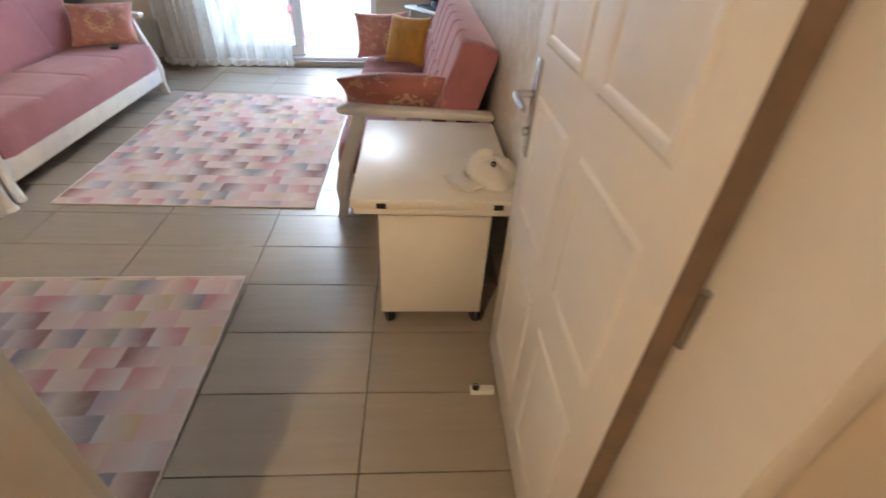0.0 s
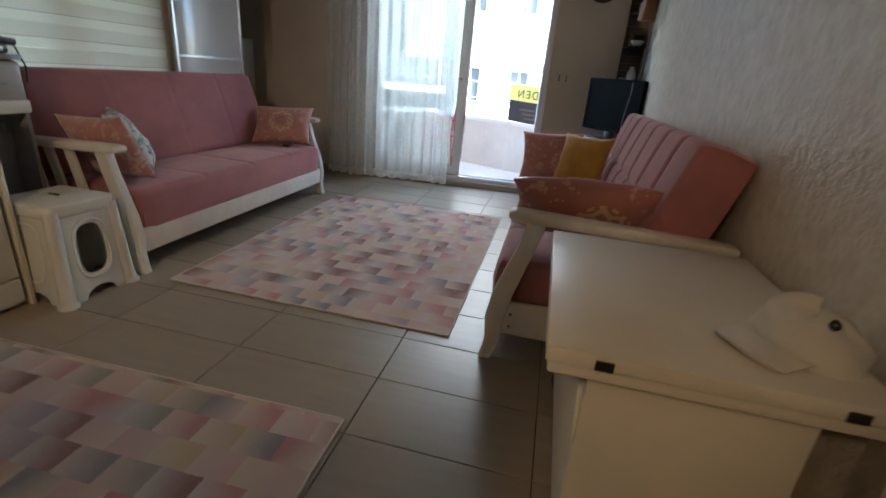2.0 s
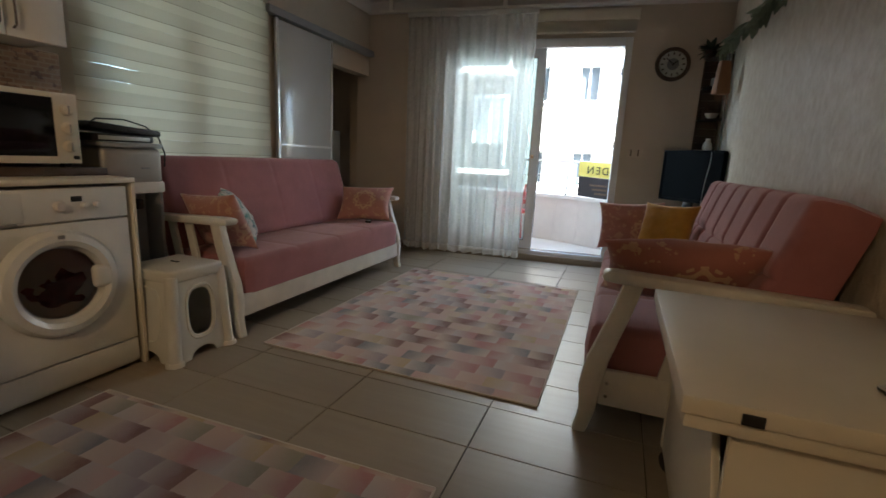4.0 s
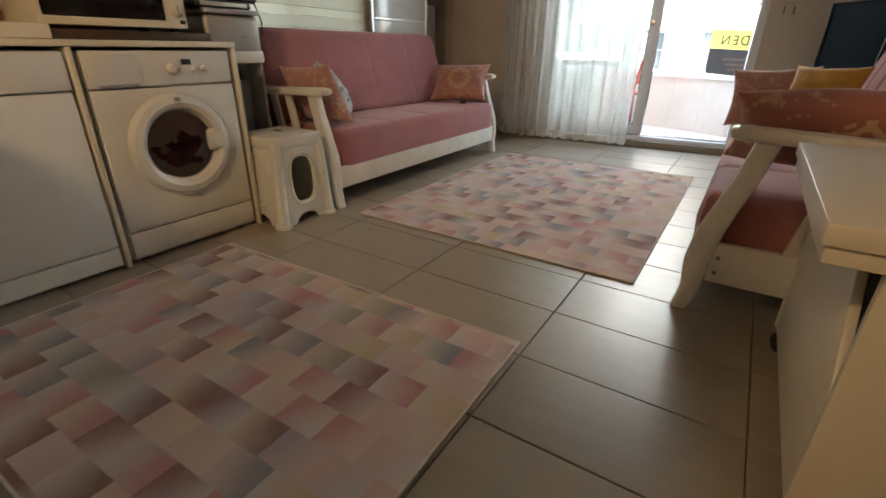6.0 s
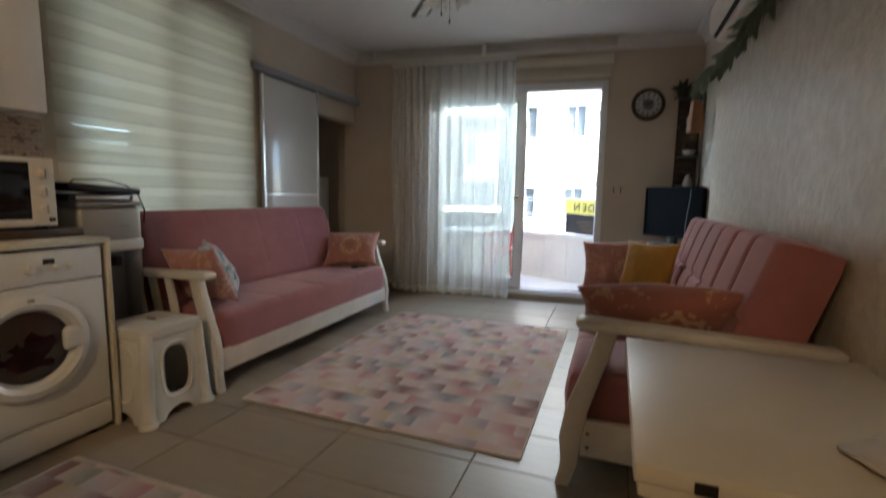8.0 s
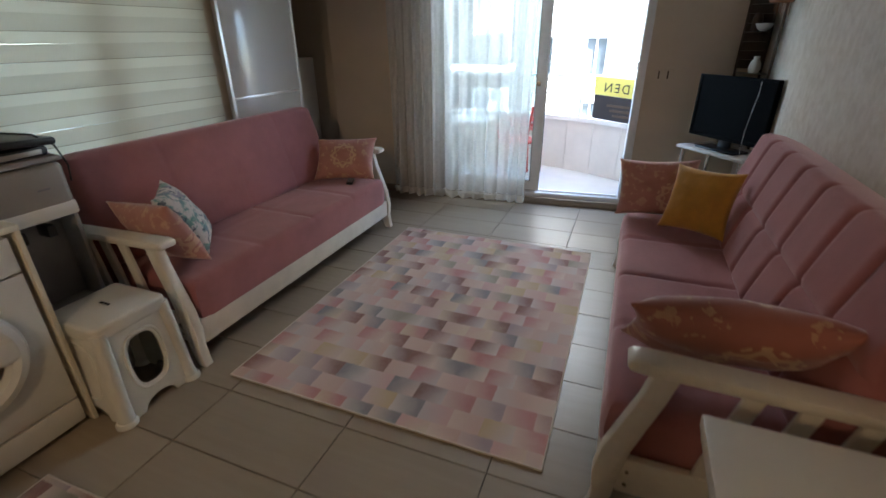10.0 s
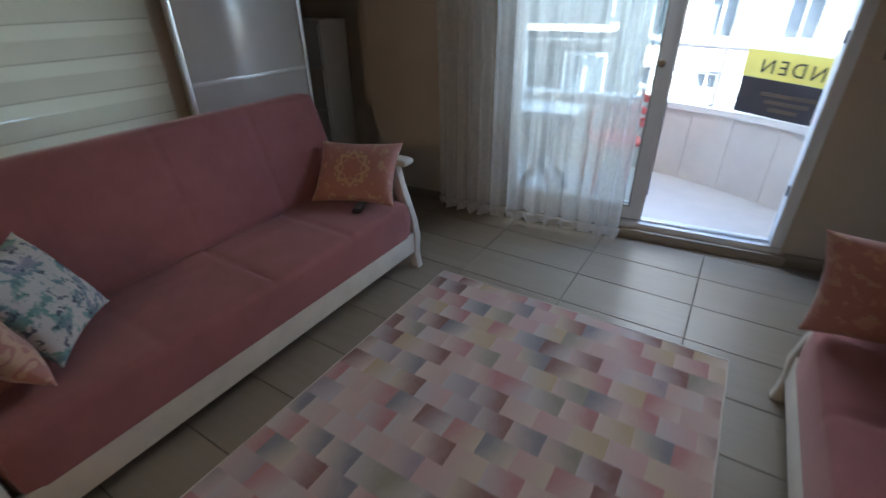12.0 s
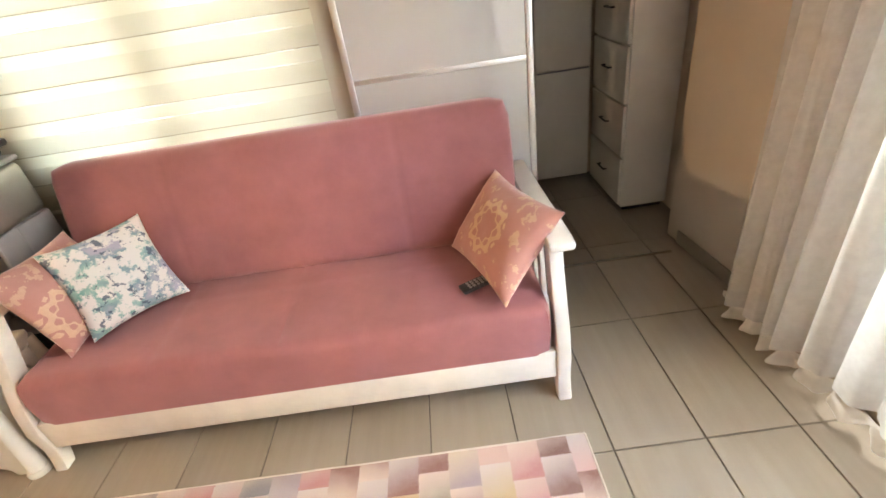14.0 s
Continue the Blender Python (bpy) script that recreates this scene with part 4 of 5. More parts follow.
for r, q in zip(rings, rings[1:]):
    for i in range(28):
        dome.faces.new((r[i], r[(i + 1) % 28], q[(i + 1) % 28], q[i]))
bmesh.ops.remove_doubles(dome, verts=dome.verts, dist=1e-4)
bmesh.ops.recalc_face_normals(dome, faces=dome.faces)
part("crown", dome, CLOTH, cap, smooth=60)
brim = bmesh.new()
cols = []
for i in range(19):
    t = -1.15 + 2.3 * i / 18
    a, b = (0.092 * math.cos(t), 0.08 * math.sin(t)), (0.085 + 0.085 * math.cos(t * 0.95), 0.082 * math.sin(t))
    cols.append([brim.verts.new((a[0] + (b[0] - a[0]) * k / 5, a[1] + (b[1] - a[1]) * k / 5, 0.016 - 0.010 * (k / 5) * (abs(t) ** 1.5) + 0.006 * (1 - abs(t)) * (k / 5))) for k in range(6)])
for p, q in zip(cols, cols[1:]):
    for k in range(5):
        brim.faces.new((p[k], q[k], q[k + 1], p[k + 1]))
bmesh.ops.recalc_face_normals(brim, faces=brim.faces)
bmesh.ops.solidify(brim, geom=brim.faces[:], thickness=0.003)
part("brim", brim, CLOTH, cap, smooth=60)
part("eyelet", moved(lathe([(0.004, 0.0), (0.009, 0.0), (0.009, 0.004), (0.004, 0.004)], 14), pose(0.03, 0.055, 0.07, -40, 20, 0)), BLACK, cap, "dark metal eyelet")

# ---- stool ----
st = thing("step_stool", pose(-1.19, 1.685, 0, 0, 0, 0), "off-white plastic stool with oval holes beside the sofa", "stool")
HB, HT, SH = 0.160, 0.138, 0.462
LEAN = math.degrees(math.atan2(HB - HT, SH - 0.02))


def stool_side(turn, pierced):
    """One tapered wall of the stool with its rounded hole, a raised border round it and an arched foot."""
    arch = [(-0.078 + 0.156 * i / 12, 0.05 * math.sin(math.pi * i / 12) ** 0.45) for i in range(13)]
    outer = [(-HB, 0.0)] + arch + [(HB, 0.0), (HT, SH - 0.03), (-HT, SH - 0.03)]
    at = pose(0, 0, 0, 0, 0, turn) @ pose(0, -HB - 0.012, 0) @ pose(0, 0, 0, -LEAN, 0, 0)
    wall = part("side_wall", moved(plate(outer, [oval(0.0, 0.235, 0.068, 0.118, 32, 2.9)] if pierced else [], 0.010, bevel=0.003), at), PLAST, st, smooth=40)
    border = [(x, -0.002, z) for x, z in oval(0.0, 0.235, 0.084, 0.136, 40, 2.9)]
    part("raised_border", moved(tube(border + border[:1], 0.006, 8, cap=False), at), PLAST, wall)


for k in range(4):
    stool_side(90 * k, k % 2 == 1)
for sx, sy in ((-1, -1), (1, -1), (1, 1), (-1, 1)):
    leg = part("leg", tube([(sx * HB, sy * HB, 0.006), (sx * (HB - 0.004), sy * (HB - 0.004), 0.06), (sx * HT, sy * HT, SH - 0.03)], [0.034, 0.031, 0.029], 16), PLAST, st)
    part("foot", tube([(sx * HB, sy * HB, 0.0), (sx * HB, sy * HB, 0.012), (sx * HB, sy * HB, 0.022)], [0.043, 0.043, 0.036], 18), PLAST, leg)
topb = box(-HT - 0.032, -HT - 0.032, SH - 0.062, HT + 0.032, HT + 0.032, SH, 0.03, seg=5)
for v in topb.verts:
    if v.co.z > SH - 0.005:
        v.co.z += 0.006 * max(0.0, 1 - (v.co.x / 0.15) ** 2) * max(0.0, 1 - (v.co.y / 0.15) ** 2)
    # the four corners are drawn in to a rounded square
    far = (abs(v.co.x) ** 5 + abs(v.co.y) ** 5) ** 0.2
    k = min(1.0, (HT + 0.034) / far)
    v.co.x, v.co.y = v.co.x * k, v.co.y * k
seat = part("seat", topb, PLAST, st, smooth=60)
part("finger_slot", box(-0.028, -0.006, SH + 0.0045, 0.028, 0.006, SH + 0.0075, 0.001), SLOT, seat, "small dark slot")

# ---- kitchen row ----
hous = thing("appliance_surround", I4, "white board surround over the washing machine", "kitchen unit")
part("side_board", box(-1.86, 1.492, 0.0, -1.188, 1.510, 0.868, 0.002), CREAM, hous)
part("side_board", box(-1.86, 0.838, 0.0, -1.188, 0.858, 0.868, 0.002), CREAM, hous)
part("side_board", box(-1.86, 0.205, 0.0, -1.188, 0.223, 0.868, 0.002), CREAM, hous)
part("top_board", box(-1.88, NEAR + 0.002, 0.869, -1.186, 1.512, 0.892, 0.003), CREAM, hous)

wm = thing("washing_machine", pose(-1.20, 1.175, 0), "white front-loading washing machine with red laundry inside", "washing machine")
part("body", box(-0.56, -0.296, 0.012, -0.012, 0.296, 0.855, 0.010), APPL, wm)
front = plate([(-0.296, 0.145), (0.296, 0.145), (0.296, 0.715), (-0.296, 0.715)], [oval(0.0, 0.475, 0.165, 0.165, 48)], 0.016, bevel=0.003)
part("front_panel", moved(front, pose(0.006, 0, 0, 0, 0, 90)), APPL, wm)
part("control_panel", box(-0.012, -0.296, 0.722, 0.008, 0.296, 0.855, 0.006), APPL, wm)
part("drawer", box(0.002, -0.285, 0.732, 0.012, -0.095, 0.845, 0.005), APPL, wm)
part("drawer_grip", box(0.010, -0.26, 0.722, 0.016, -0.12, 0.732, 0.002), GREY, wm)
part("kick_plate", box(-0.012, -0.296, 0.03, 0.007, 0.296, 0.137, 0.004), APPL, wm)
ringp = [(0.138, -0.012), (0.150, 0.004), (0.158, 0.026), (0.178, 0.038), (0.204, 0.030), (0.217, 0.010), (0.218, -0.002), (0.210, -0.006)]
dr2 = part("door_ring", moved(lathe(ringp, 64), pose(0.010, 0.0, 0.475, 0, 90, 0)), APPL, wm)
part("door_glass", moved(lathe([(0.0, 0.012), (0.05, 0.013), (0.10, 0.010), (0.142, 0.002), (0.150, -0.02)], 48), pose(0.012, 0.0, 0.475, 0, 90, 0)), glass("door_bowl", (0.55, 0.47, 0.44)), dr2, "dark bulging door glass")
part("door_grip", box(0.008, 0.108, 0.43, 0.047, 0.198, 0.53, 0.022, seg=4), APPL, dr2)
drum = lathe([(0.0, -0.26), (0.16, -0.26), (0.165, -0.02)], 40)
part("drum", moved(drum, pose(0.0, 0.0, 0.475, 0, 90, 0)), DARKBR, wm, "dark drum")
wash = bmesh.new()
bmesh.ops.create_icosphere(wash, subdivisions=4, radius=1.0)
for v in wash.verts:
    d = 1 + 0.35 * noise.noise(v.co * 2.2) + 0.15 * noise.noise(v.co * 6)
    v.co = Vector((v.co.x * 0.075 * d - 0.062, v.co.y * 0.125 * d, v.co.z * 0.105 * d + 0.435))
part("laundry", wash, DRUMRED, wm, "dark red laundry")
for y, r in ((0.025, 0.021), (0.115, 0.012), (0.165, 0.012)):
    part("knob", moved(lathe([(0.0, 0.022), (r * 0.8, 0.020), (r, 0.012), (r * 1.05, 0.0)], 24), pose(0.008, y, 0.785, 0, 90, 0)), APPL, wm)
part("display", box(0.006, 0.07, 0.80, 0.0095, 0.112, 0.822, 0.001), BLACK, wm, "small dark display")
part("emblem", box(0.046, -0.012, 0.662, 0.049, 0.012, 0.676, 0.001), GREY, dr2)
for y in (-0.24, 0.24):
    part("foot", moved(lathe([(0.0, 0.0), (0.022, 0.0), (0.022, 0.012), (0.0, 0.012)], 14), pose(-0.05, y, 0.0)), BLACK, wm)

dw = thing("dishwasher", pose(-1.20, 0.53, 0), "white dishwasher with a recessed grip", "dishwasher")
part("body", box(-0.56, -0.298, 0.012, -0.012, 0.298, 0.855, 0.006), APPL, dw)
part("door", box(-0.012, -0.298, 0.105, 0.008, 0.298, 0.715, 0.006), APPL, dw)
part("kick_plate", box(-0.012, -0.298, 0.02, 0.006, 0.298, 0.098, 0.004), APPL, dw)
part("control_panel", moved(plate([(-0.298, 0.722), (0.298, 0.722), (0.298, 0.852), (-0.298, 0.852)], [[(-0.09, 0.765), (0.09, 0.765), (0.09, 0.795), (-0.09, 0.795)]], 0.02, bevel=0.003), pose(0.010, 0, 0, 0, 0, 90)), APPL, dw)
part("grip_recess", box(-0.0115, -0.095, 0.76, -0.006, 0.095, 0.80), GREY, dw)

wt = thing("worktop", I4, "cream laminate kitchen worktop beside the microwave", "worktop")
part("slab", box(-1.88, NEAR + 0.003, 0.8935, -1.30, 0.855, 0.944, 0.006), CREAM, wt)
# added support under the microwave, its dark colour stands for shade there
part("board", box(-1.88, 0.857, 0.8935, -1.345, 1.50, 0.928, 0.004), DARKBR, wt, "dark brown support board added where the panel top lies in shade")

ct = thing("counter", I4, "cream counter with a thick laminate top beside the rug", "counter")
part("body", box(-1.18, -0.058, 0.001, 0.505, 0.106, 0.943, 0.004), CREAM, ct)
part("counter_top", box(-1.18, -0.145, 0.9445, 0.522, 0.122, 1.0, 0.012, seg=3), CREAM, ct)
part("plinth", box(-1.17, 0.1065, 0.001, 0.503, 0.115, 0.085, 0.002), CREAM, ct)

mw = thing("microwave", pose(-1.372, 1.135, 0.944), "cream microwave oven with a black door and three dials", "microwave")
part("body", box(-0.36, -0.278, 0.0, -0.018, 0.278, 0.292, 0.010), CREAM, mw)
part("front", moved(plate([(-0.278, 0.0), (0.278, 0.0), (0.278, 0.292), (-0.278, 0.292)], [[(-0.265, 0.03), (0.185, 0.03), (0.185, 0.270), (-0.265, 0.270)]], 0.018, bevel=0.004), pose(0.0, 0, 0, 0, 0, 90)), CREAM, mw)
part("window", box(-0.0175, -0.268, 0.026, -0.003, 0.188, 0.274, 0.003), SMOKED, mw, "black glass door window")
for z_ in (0.225, 0.148, 0.072):
    d = part("dial", moved(lathe([(0.0, 0.020), (0.019, 0.018), (0.024, 0.010), (0.026, 0.0)], 24), pose(0.0, 0.232, z_, 0, 90, 0)), CREAM, mw)
    part("pointer", box(0.018, 0.229, z_ - 0.018, 0.0225, 0.235, z_ + 0.018, 0.001), SILVER, d)
part("button", box(-0.001, 0.245, 0.018, 0.004, 0.268, 0.034, 0.001), BLACK, mw)
for x, y in ((-0.05, -0.24), (-0.05, 0.24), (-0.32, -0.24), (-0.32, 0.24)):
    part("foot", box(x - 0.015, y - 0.015, -0.0155, x + 0.015, y + 0.015, 0.002), BLACK, mw)

hob = thing("gas_hob", pose(-1.60, 0.52, 0.944), "small steel gas hob with a wire pan stand", "hob")
part("tray", box(-0.20, -0.26, 0.0, 0.18, 0.22, 0.018, 0.005), CHROME, hob)
for x, y in ((-0.09, -0.12), (0.07, -0.12), (-0.09, 0.10), (0.07, 0.10)):
    b = part("burner", moved(lathe([(0.0, 0.022), (0.028, 0.022), (0.034, 0.012), (0.034, 0.0)], 20), pose(x, y, 0.018)), BLACK, hob)
    gr = None
    for a in range(4):
        t = a * math.pi / 2
        gr = tube([(x + 0.02 * math.cos(t), y + 0.02 * math.sin(t), 0.05), (x + 0.075 * math.cos(t), y + 0.075 * math.sin(t), 0.05), (x + 0.08 * math.cos(t), y + 0.08 * math.sin(t), 0.018)], 0.004, 6, bm=gr)
    part("pan_stand", gr, BLACK, hob)
hoop = [(-0.02, 0.16 + 0.055 * math.cos(a), 0.17 + 0.085 * math.sin(a)) for a in [math.pi * 2 * i / 24 for i in range(25)]]
rack = thing("wire_rack", pose(-1.60, 0.60, 0.962), "thin steel wire hoop standing beside the microwave", "rack")
part("hoop", tube(hoop, 0.003, 6), CHROME, rack)
part("stem", tube([(-0.02, 0.16, 0.0), (-0.02, 0.16, 0.09)], 0.003, 6), CHROME, rack)
part("foot", box(-0.05, 0.12, 0.0, 0.01, 0.20, 0.006, 0.002), CHROME, rack)

# backsplash and hanging cupboards
bs = thing("backsplash", I4, "brown mosaic tiles above the worktop", "tiles", kind="structure")
y = 1.665
while y > 0.16:
    y0 = max(0.15, y - 0.466)
    for z0, z1 in ((0.945, 1.205), (1.209, 1.47)):
        part("tile", box(LEFT + 0.001, y0 + 0.002, z0, LEFT + 0.011, y - 0.002, z1, 0.002), MOSAIC, bs)
    y = y0
for i, (y0, y1) in enumerate(((0.16, 0.60), (0.602, 1.055), (1.057, 1.51))):
    cb = thing("wall_cupboard", pose(0, 0, 0), "white hanging cupboard with bar handles over the worktop", "cupboard", "kitchen wall cupboards")
    part("body", box(LEFT + 0.002, y0, 1.47, -1.572, y1, 2.298, 0.002), WHITE, cb)
    mid = (y0 + y1) / 2
    for a, b, hy in ((y0 + 0.002, mid - 0.0015, mid - 0.028), (mid + 0.0015, y1 - 0.002, mid + 0.028)):
        d = part("door", box(-1.571, a, 1.455, -1.552, b, 2.29, 0.004), WHITE, cb)
        part("handle", tube([(-1.552, hy, 1.49), (-1.53, hy, 1.50), (-1.527, hy, 1.55), (-1.53, hy, 1.60), (-1.552, hy, 1.61)], 0.005, 8), DARKBR, d, "dark bow handle")

# water dispenser with a black tray on it
wdp = thing("water_dispenser", pose(-1.60, 1.695, 0), "silver water dispenser with a dark niche", "water dispenser")
part("base", box(-0.16, -0.155, 0.0, 0.155, 0.155, 0.36, 0.015), BLACK, wdp, "black lower cabinet")
part("niche_back", box(-0.16, -0.155, 0.361, 0.03, 0.155, 0.80, 0.012), GREY, wdp, "dark grey niche")
part("cheek", box(0.031, -0.155, 0.361, 0.15, -0.135, 0.80, 0.006), GREY, wdp)
part("cheek", box(0.031, 0.135, 0.361, 0.15, 0.155, 0.80, 0.006), GREY, wdp)
part("drip_tray", box(0.031, -0.13, 0.361, 0.165, 0.13, 0.385, 0.006), GREY, wdp)
part("head", box(-0.16, -0.158, 0.8005, 0.165, 0.158, 1.02, 0.03, seg=4), SILVER, wdp, "silver plastic head")
part("band", box(0.14, -0.156, 0.79, 0.170, 0.156, 0.85, 0.010), APPL, wdp, "white lower lip")
part("mark", box(0.1655, 0.03, 0.915, 0.1672, 0.075, 0.923), GREY, wdp)
for y in (-0.055, 0.055):
    part("tap", box(0.03, y - 0.018, 0.70, 0.11, y + 0.018, 0.755, 0.008), BLACK, wdp)
part("lid", box(-0.165, -0.16, 1.0205, 0.17, 0.16, 1.045, 0.010), GREY, wdp)
lap = thing("sandwich_press", pose(-1.60, 1.66, 1.046, 0, 0, 4), "flat black electric press with a cable, on the dispenser", "appliance")
part("lower_plate", box(-0.15, -0.17, 0.0, 0.15, 0.16, 0.038, 0.012), BLACK, lap)
part("upper_plate", moved(box(-0.155, -0.175, 0.0, 0.155, 0.20, 0.032, 0.012), pose(0, 0, 0.048, -4, 0, 0)), BLACK, lap)
part("edge_strip", box(0.151, -0.14, 0.008, 0.156, 0.13, 0.028, 0.002), SILVER, lap)
part("cable", tube([(0.10, -0.17, 0.06), (0.12, -0.12, 0.105), (0.12, 0.02, 0.11), (0.13, 0.13, 0.085), (0.145, 0.19, 0.03), (0.17, 0.20, -0.05), (0.172, 0.19, -0.12)], 0.004, 6), BLACK, lap)

# ---- ceiling fan ----
fan = thing("ceiling_fan", pose(0.0, 2.63, TOP), "brass ceiling fan with four walnut blades and tulip lamps", "ceiling fan")
part("canopy", lathe([(0.0, 0.0), (0.068, 0.0), (0.070, -0.012), (0.058, -0.030), (0.030, -0.048), (0.024, -0.062), (0.0, -0.064)], 32), BRASS, fan)
part("rod", tube([(0, 0, -0.06), (0, 0, -0.22)], 0.011, 14), DARKBR, fan, "dark down rod")
part("motor", lathe([(0.0, -0.205), (0.05, -0.21), (0.105, -0.235), (0.125, -0.262), (0.125, -0.29), (0.108, -0.318), (0.075, -0.332), (0.0, -0.334)], 40), BRASS, fan)
part("light_hub", lathe([(0.0, -0.334), (0.052, -0.336), (0.060, -0.36), (0.045, -0.40), (0.015, -0.415), (0.0, -0.416)], 28), BRASS, fan)


def petal_cup():
    """A tulip shade with a wavy rim, opening along -z."""
    bm = bmesh.new()
    rings = []
    for j in range(10):
        v = j / 9
        ring = []
        for i in range(32):
            t = 2 * math.pi * i / 32
            r = 0.018 + 0.040 * math.sin(v * 1.35) + 0.012 * v ** 3 * (1 + 0.5 * math.cos(5 * t))
            ring.append(bm.verts.new((r * math.cos(t), r * math.sin(t), -0.085 * v - 0.008 * v ** 4 * math.cos(5 * t))))
        rings.append(ring)
    for p, q in zip(rings, rings[1:]):
        for i in range(32):
            bm.faces.new((p[i], p[(i + 1) % 32], q[(i + 1) % 32], q[i]))
    bmesh.ops.recalc_face_normals(bm, faces=bm.faces)
    return bm


for k in range(4):
    a = 37 + 90 * k
    turn = pose(0, 0, 0, 0, 0, a)
    arm = part("blade_arm", moved(box(0.09, -0.022, -0.322, 0.215, 0.022, -0.312, 0.003), turn), BRASS, fan, "brass blade bracket")
    outline = [(0.17, -0.048), (0.19, -0.055), (0.60, -0.068), (0.632, -0.058), (0.642, -0.03), (0.642, 0.03), (0.632, 0.058), (0.60, 0.068), (0.19, 0.055), (0.17, 0.048)]
    bl = bmesh.new()
    top = [bl.verts.new((x, y, 0.0)) for x, y in outline]
    bl.faces.new(top)
    bmesh.ops.solidify(bl, geom=bl.faces[:], thickness=0.007)
    blade = part("blade", moved(bl, turn @ pose(0, 0, -0.318, -11, 0, 0)), WALNUT, fan, "dark walnut blade")
    part("cane_inset", moved(box(0.33, -0.036, -0.0095, 0.60, 0.036, -0.0072, 0.001), turn @ pose(0, 0, -0.318, -11, 0, 0)), CLOTH, blade, "pale cane inset")
for k in range(3):
    a = 20 + 120 * k
    tilt = pose(0, 0, 0, 0, 0, a) @ pose(0.062, 0, -0.378, 0, -38, 0)
    cup = part("lamp_shade", moved(petal_cup(), tilt), FROST, fan, "frosted tulip glass shade", 60)
    part("holder", moved(lathe([(0.0, 0.012), (0.02, 0.01), (0.022, -0.008), (0.017, -0.012)], 18), tilt), BRASS, cup)
for x, y, l in ((0.035, -0.02, 0.16), (-0.03, 0.02, 0.10)):
    ch = part("pull_chain", tube([(x, y, -0.40), (x, y, -0.40 - l)], 0.0018, 6), BRASS, fan)
    part("pull_knob", moved(lathe([(0.0, 0.0), (0.004, -0.004), (0.006, -0.02), (0.0, -0.028)], 12), pose(x, y, -0.40 - l)), BLACK, ch)

# ---- wall clock, switches ----
ck = thing("wall_clock", BACK @ pose(1.20, -0.002, 2.01, 90, 0, 0), "round wall clock with a dark rim and white dial", "clock")
part("rim", lathe([(0.115, 0.0), (0.150, 0.0), (0.154, 0.012), (0.146, 0.028), (0.128, 0.032), (0.118, 0.020)], 48), DARKBR, ck, "dark brown rim")
part("dial", lathe([(0.0, 0.016), (0.118, 0.016), (0.118, 0.0)], 48), APPL, ck)
part("centre_disc", moved(lathe([(0.0, 0.0175), (0.052, 0.0175), (0.052, 0.0162)], 32), I4), GREY, ck, "grey patterned centre")
for k in range(12):
    a = math.pi * 2 * k / 12
    part("numeral", moved(box(-0.006, -0.011, 0.0162, 0.006, 0.011, 0.018), pose(0.094 * math.sin(a), 0.094 * math.cos(a), 0, 0, 0, -math.degrees(a))), DARKBR, ck)
for length, a, w in ((0.055, 305, 0.005), (0.080, 48, 0.0035)):
    part("pointer", moved(box(-w, -0.012, 0.0195, w, length, 0.0215), pose(0, 0, 0, 0, 0, a)), BLACK, ck)
part("cover", lathe([(0.0, 0.028), (0.121, 0.026), (0.122, 0.024)], 40), GLASS, ck, "clear cover glass").visible_shadow = False
sw = thing("light_switch", BACK @ pose(0.965, -0.001, 1.185), "double light switch in a beige plate", "switch")
part("plate", box(-0.075, -0.010, -0.042, 0.075, 0.0, 0.042, 0.004), PAINT, sw)
for x in (-0.034, 0.034):
    part("rocker", box(x - 0.024, -0.014, -0.028, x + 0.024, -0.0102, 0.028, 0.003), PAINT, sw)
    part("gap", box(x - 0.007, -0.0155, -0.03, x + 0.004, -0.0142, 0.03), DARKBR, sw, "dark slot")

# ---- television on its stand ----
TVM = pose(1.418, 4.605, 0, 0, 0, math.degrees(math.atan2(-0.49, 0.40)))
tvs = thing("tv_stand", TVM @ pose(0, 0.06, 0), "small white glass-topped TV stand", "stand")
part("top", box(-0.30, -0.18, 0.672, 0.30, 0.17, 0.694, 0.005), WHITE, tvs)
part("shelf", box(-0.27, -0.15, 0.38, 0.27, 0.15, 0.395, 0.004), SMOKED, tvs, "dark glass shelf")
for x in (-0.26, 0.26):
    for y in (-0.14, 0.13):
        part("leg", tube([(x, y, 0.0), (x, y, 0.672)], 0.014, 12), CHROME, tvs)
dv = thing("set_top_box", TVM @ pose(0.02, 0.05, 0.396), "flat black set-top box on the stand", "electronics")
part("case", box(-0.14, -0.10, 0.0, 0.14, 0.10, 0.045, 0.006), BLACK, dv)
part("face", box(-0.13, -0.1025, 0.01, 0.13, -0.1005, 0.035, 0.001), GREY, dv)
tv = thing("television", TVM @ pose(0, 0, 0.695), "black flat television on the stand", "television")
part("cabinet", box(-0.316, 0.012, 0.075, 0.316, 0.05, 0.515, 0.010), SCREEN, tv)
part("bezel", moved(plate([(-0.318, 0.072), (0.318, 0.072), (0.318, 0.518), (-0.318, 0.518)], [[(-0.298, 0.098), (0.298, 0.098), (0.298, 0.500), (-0.298, 0.500)]], 0.014, bevel=0.003), pose(0, -0.003, 0)), SCREEN, tv)
part("screen", box(-0.299, 0.004, 0.097, 0.299, 0.0118, 0.501), SCREEN, tv, "dark glossy screen")
part("neck", box(-0.05, 0.02, 0.015, 0.05, 0.045, 0.09, 0.006), BLACK, tv)
part("foot", box(-0.17, -0.07, 0.0, 0.17, 0.09, 0.015, 0.006), BLACK, tv)
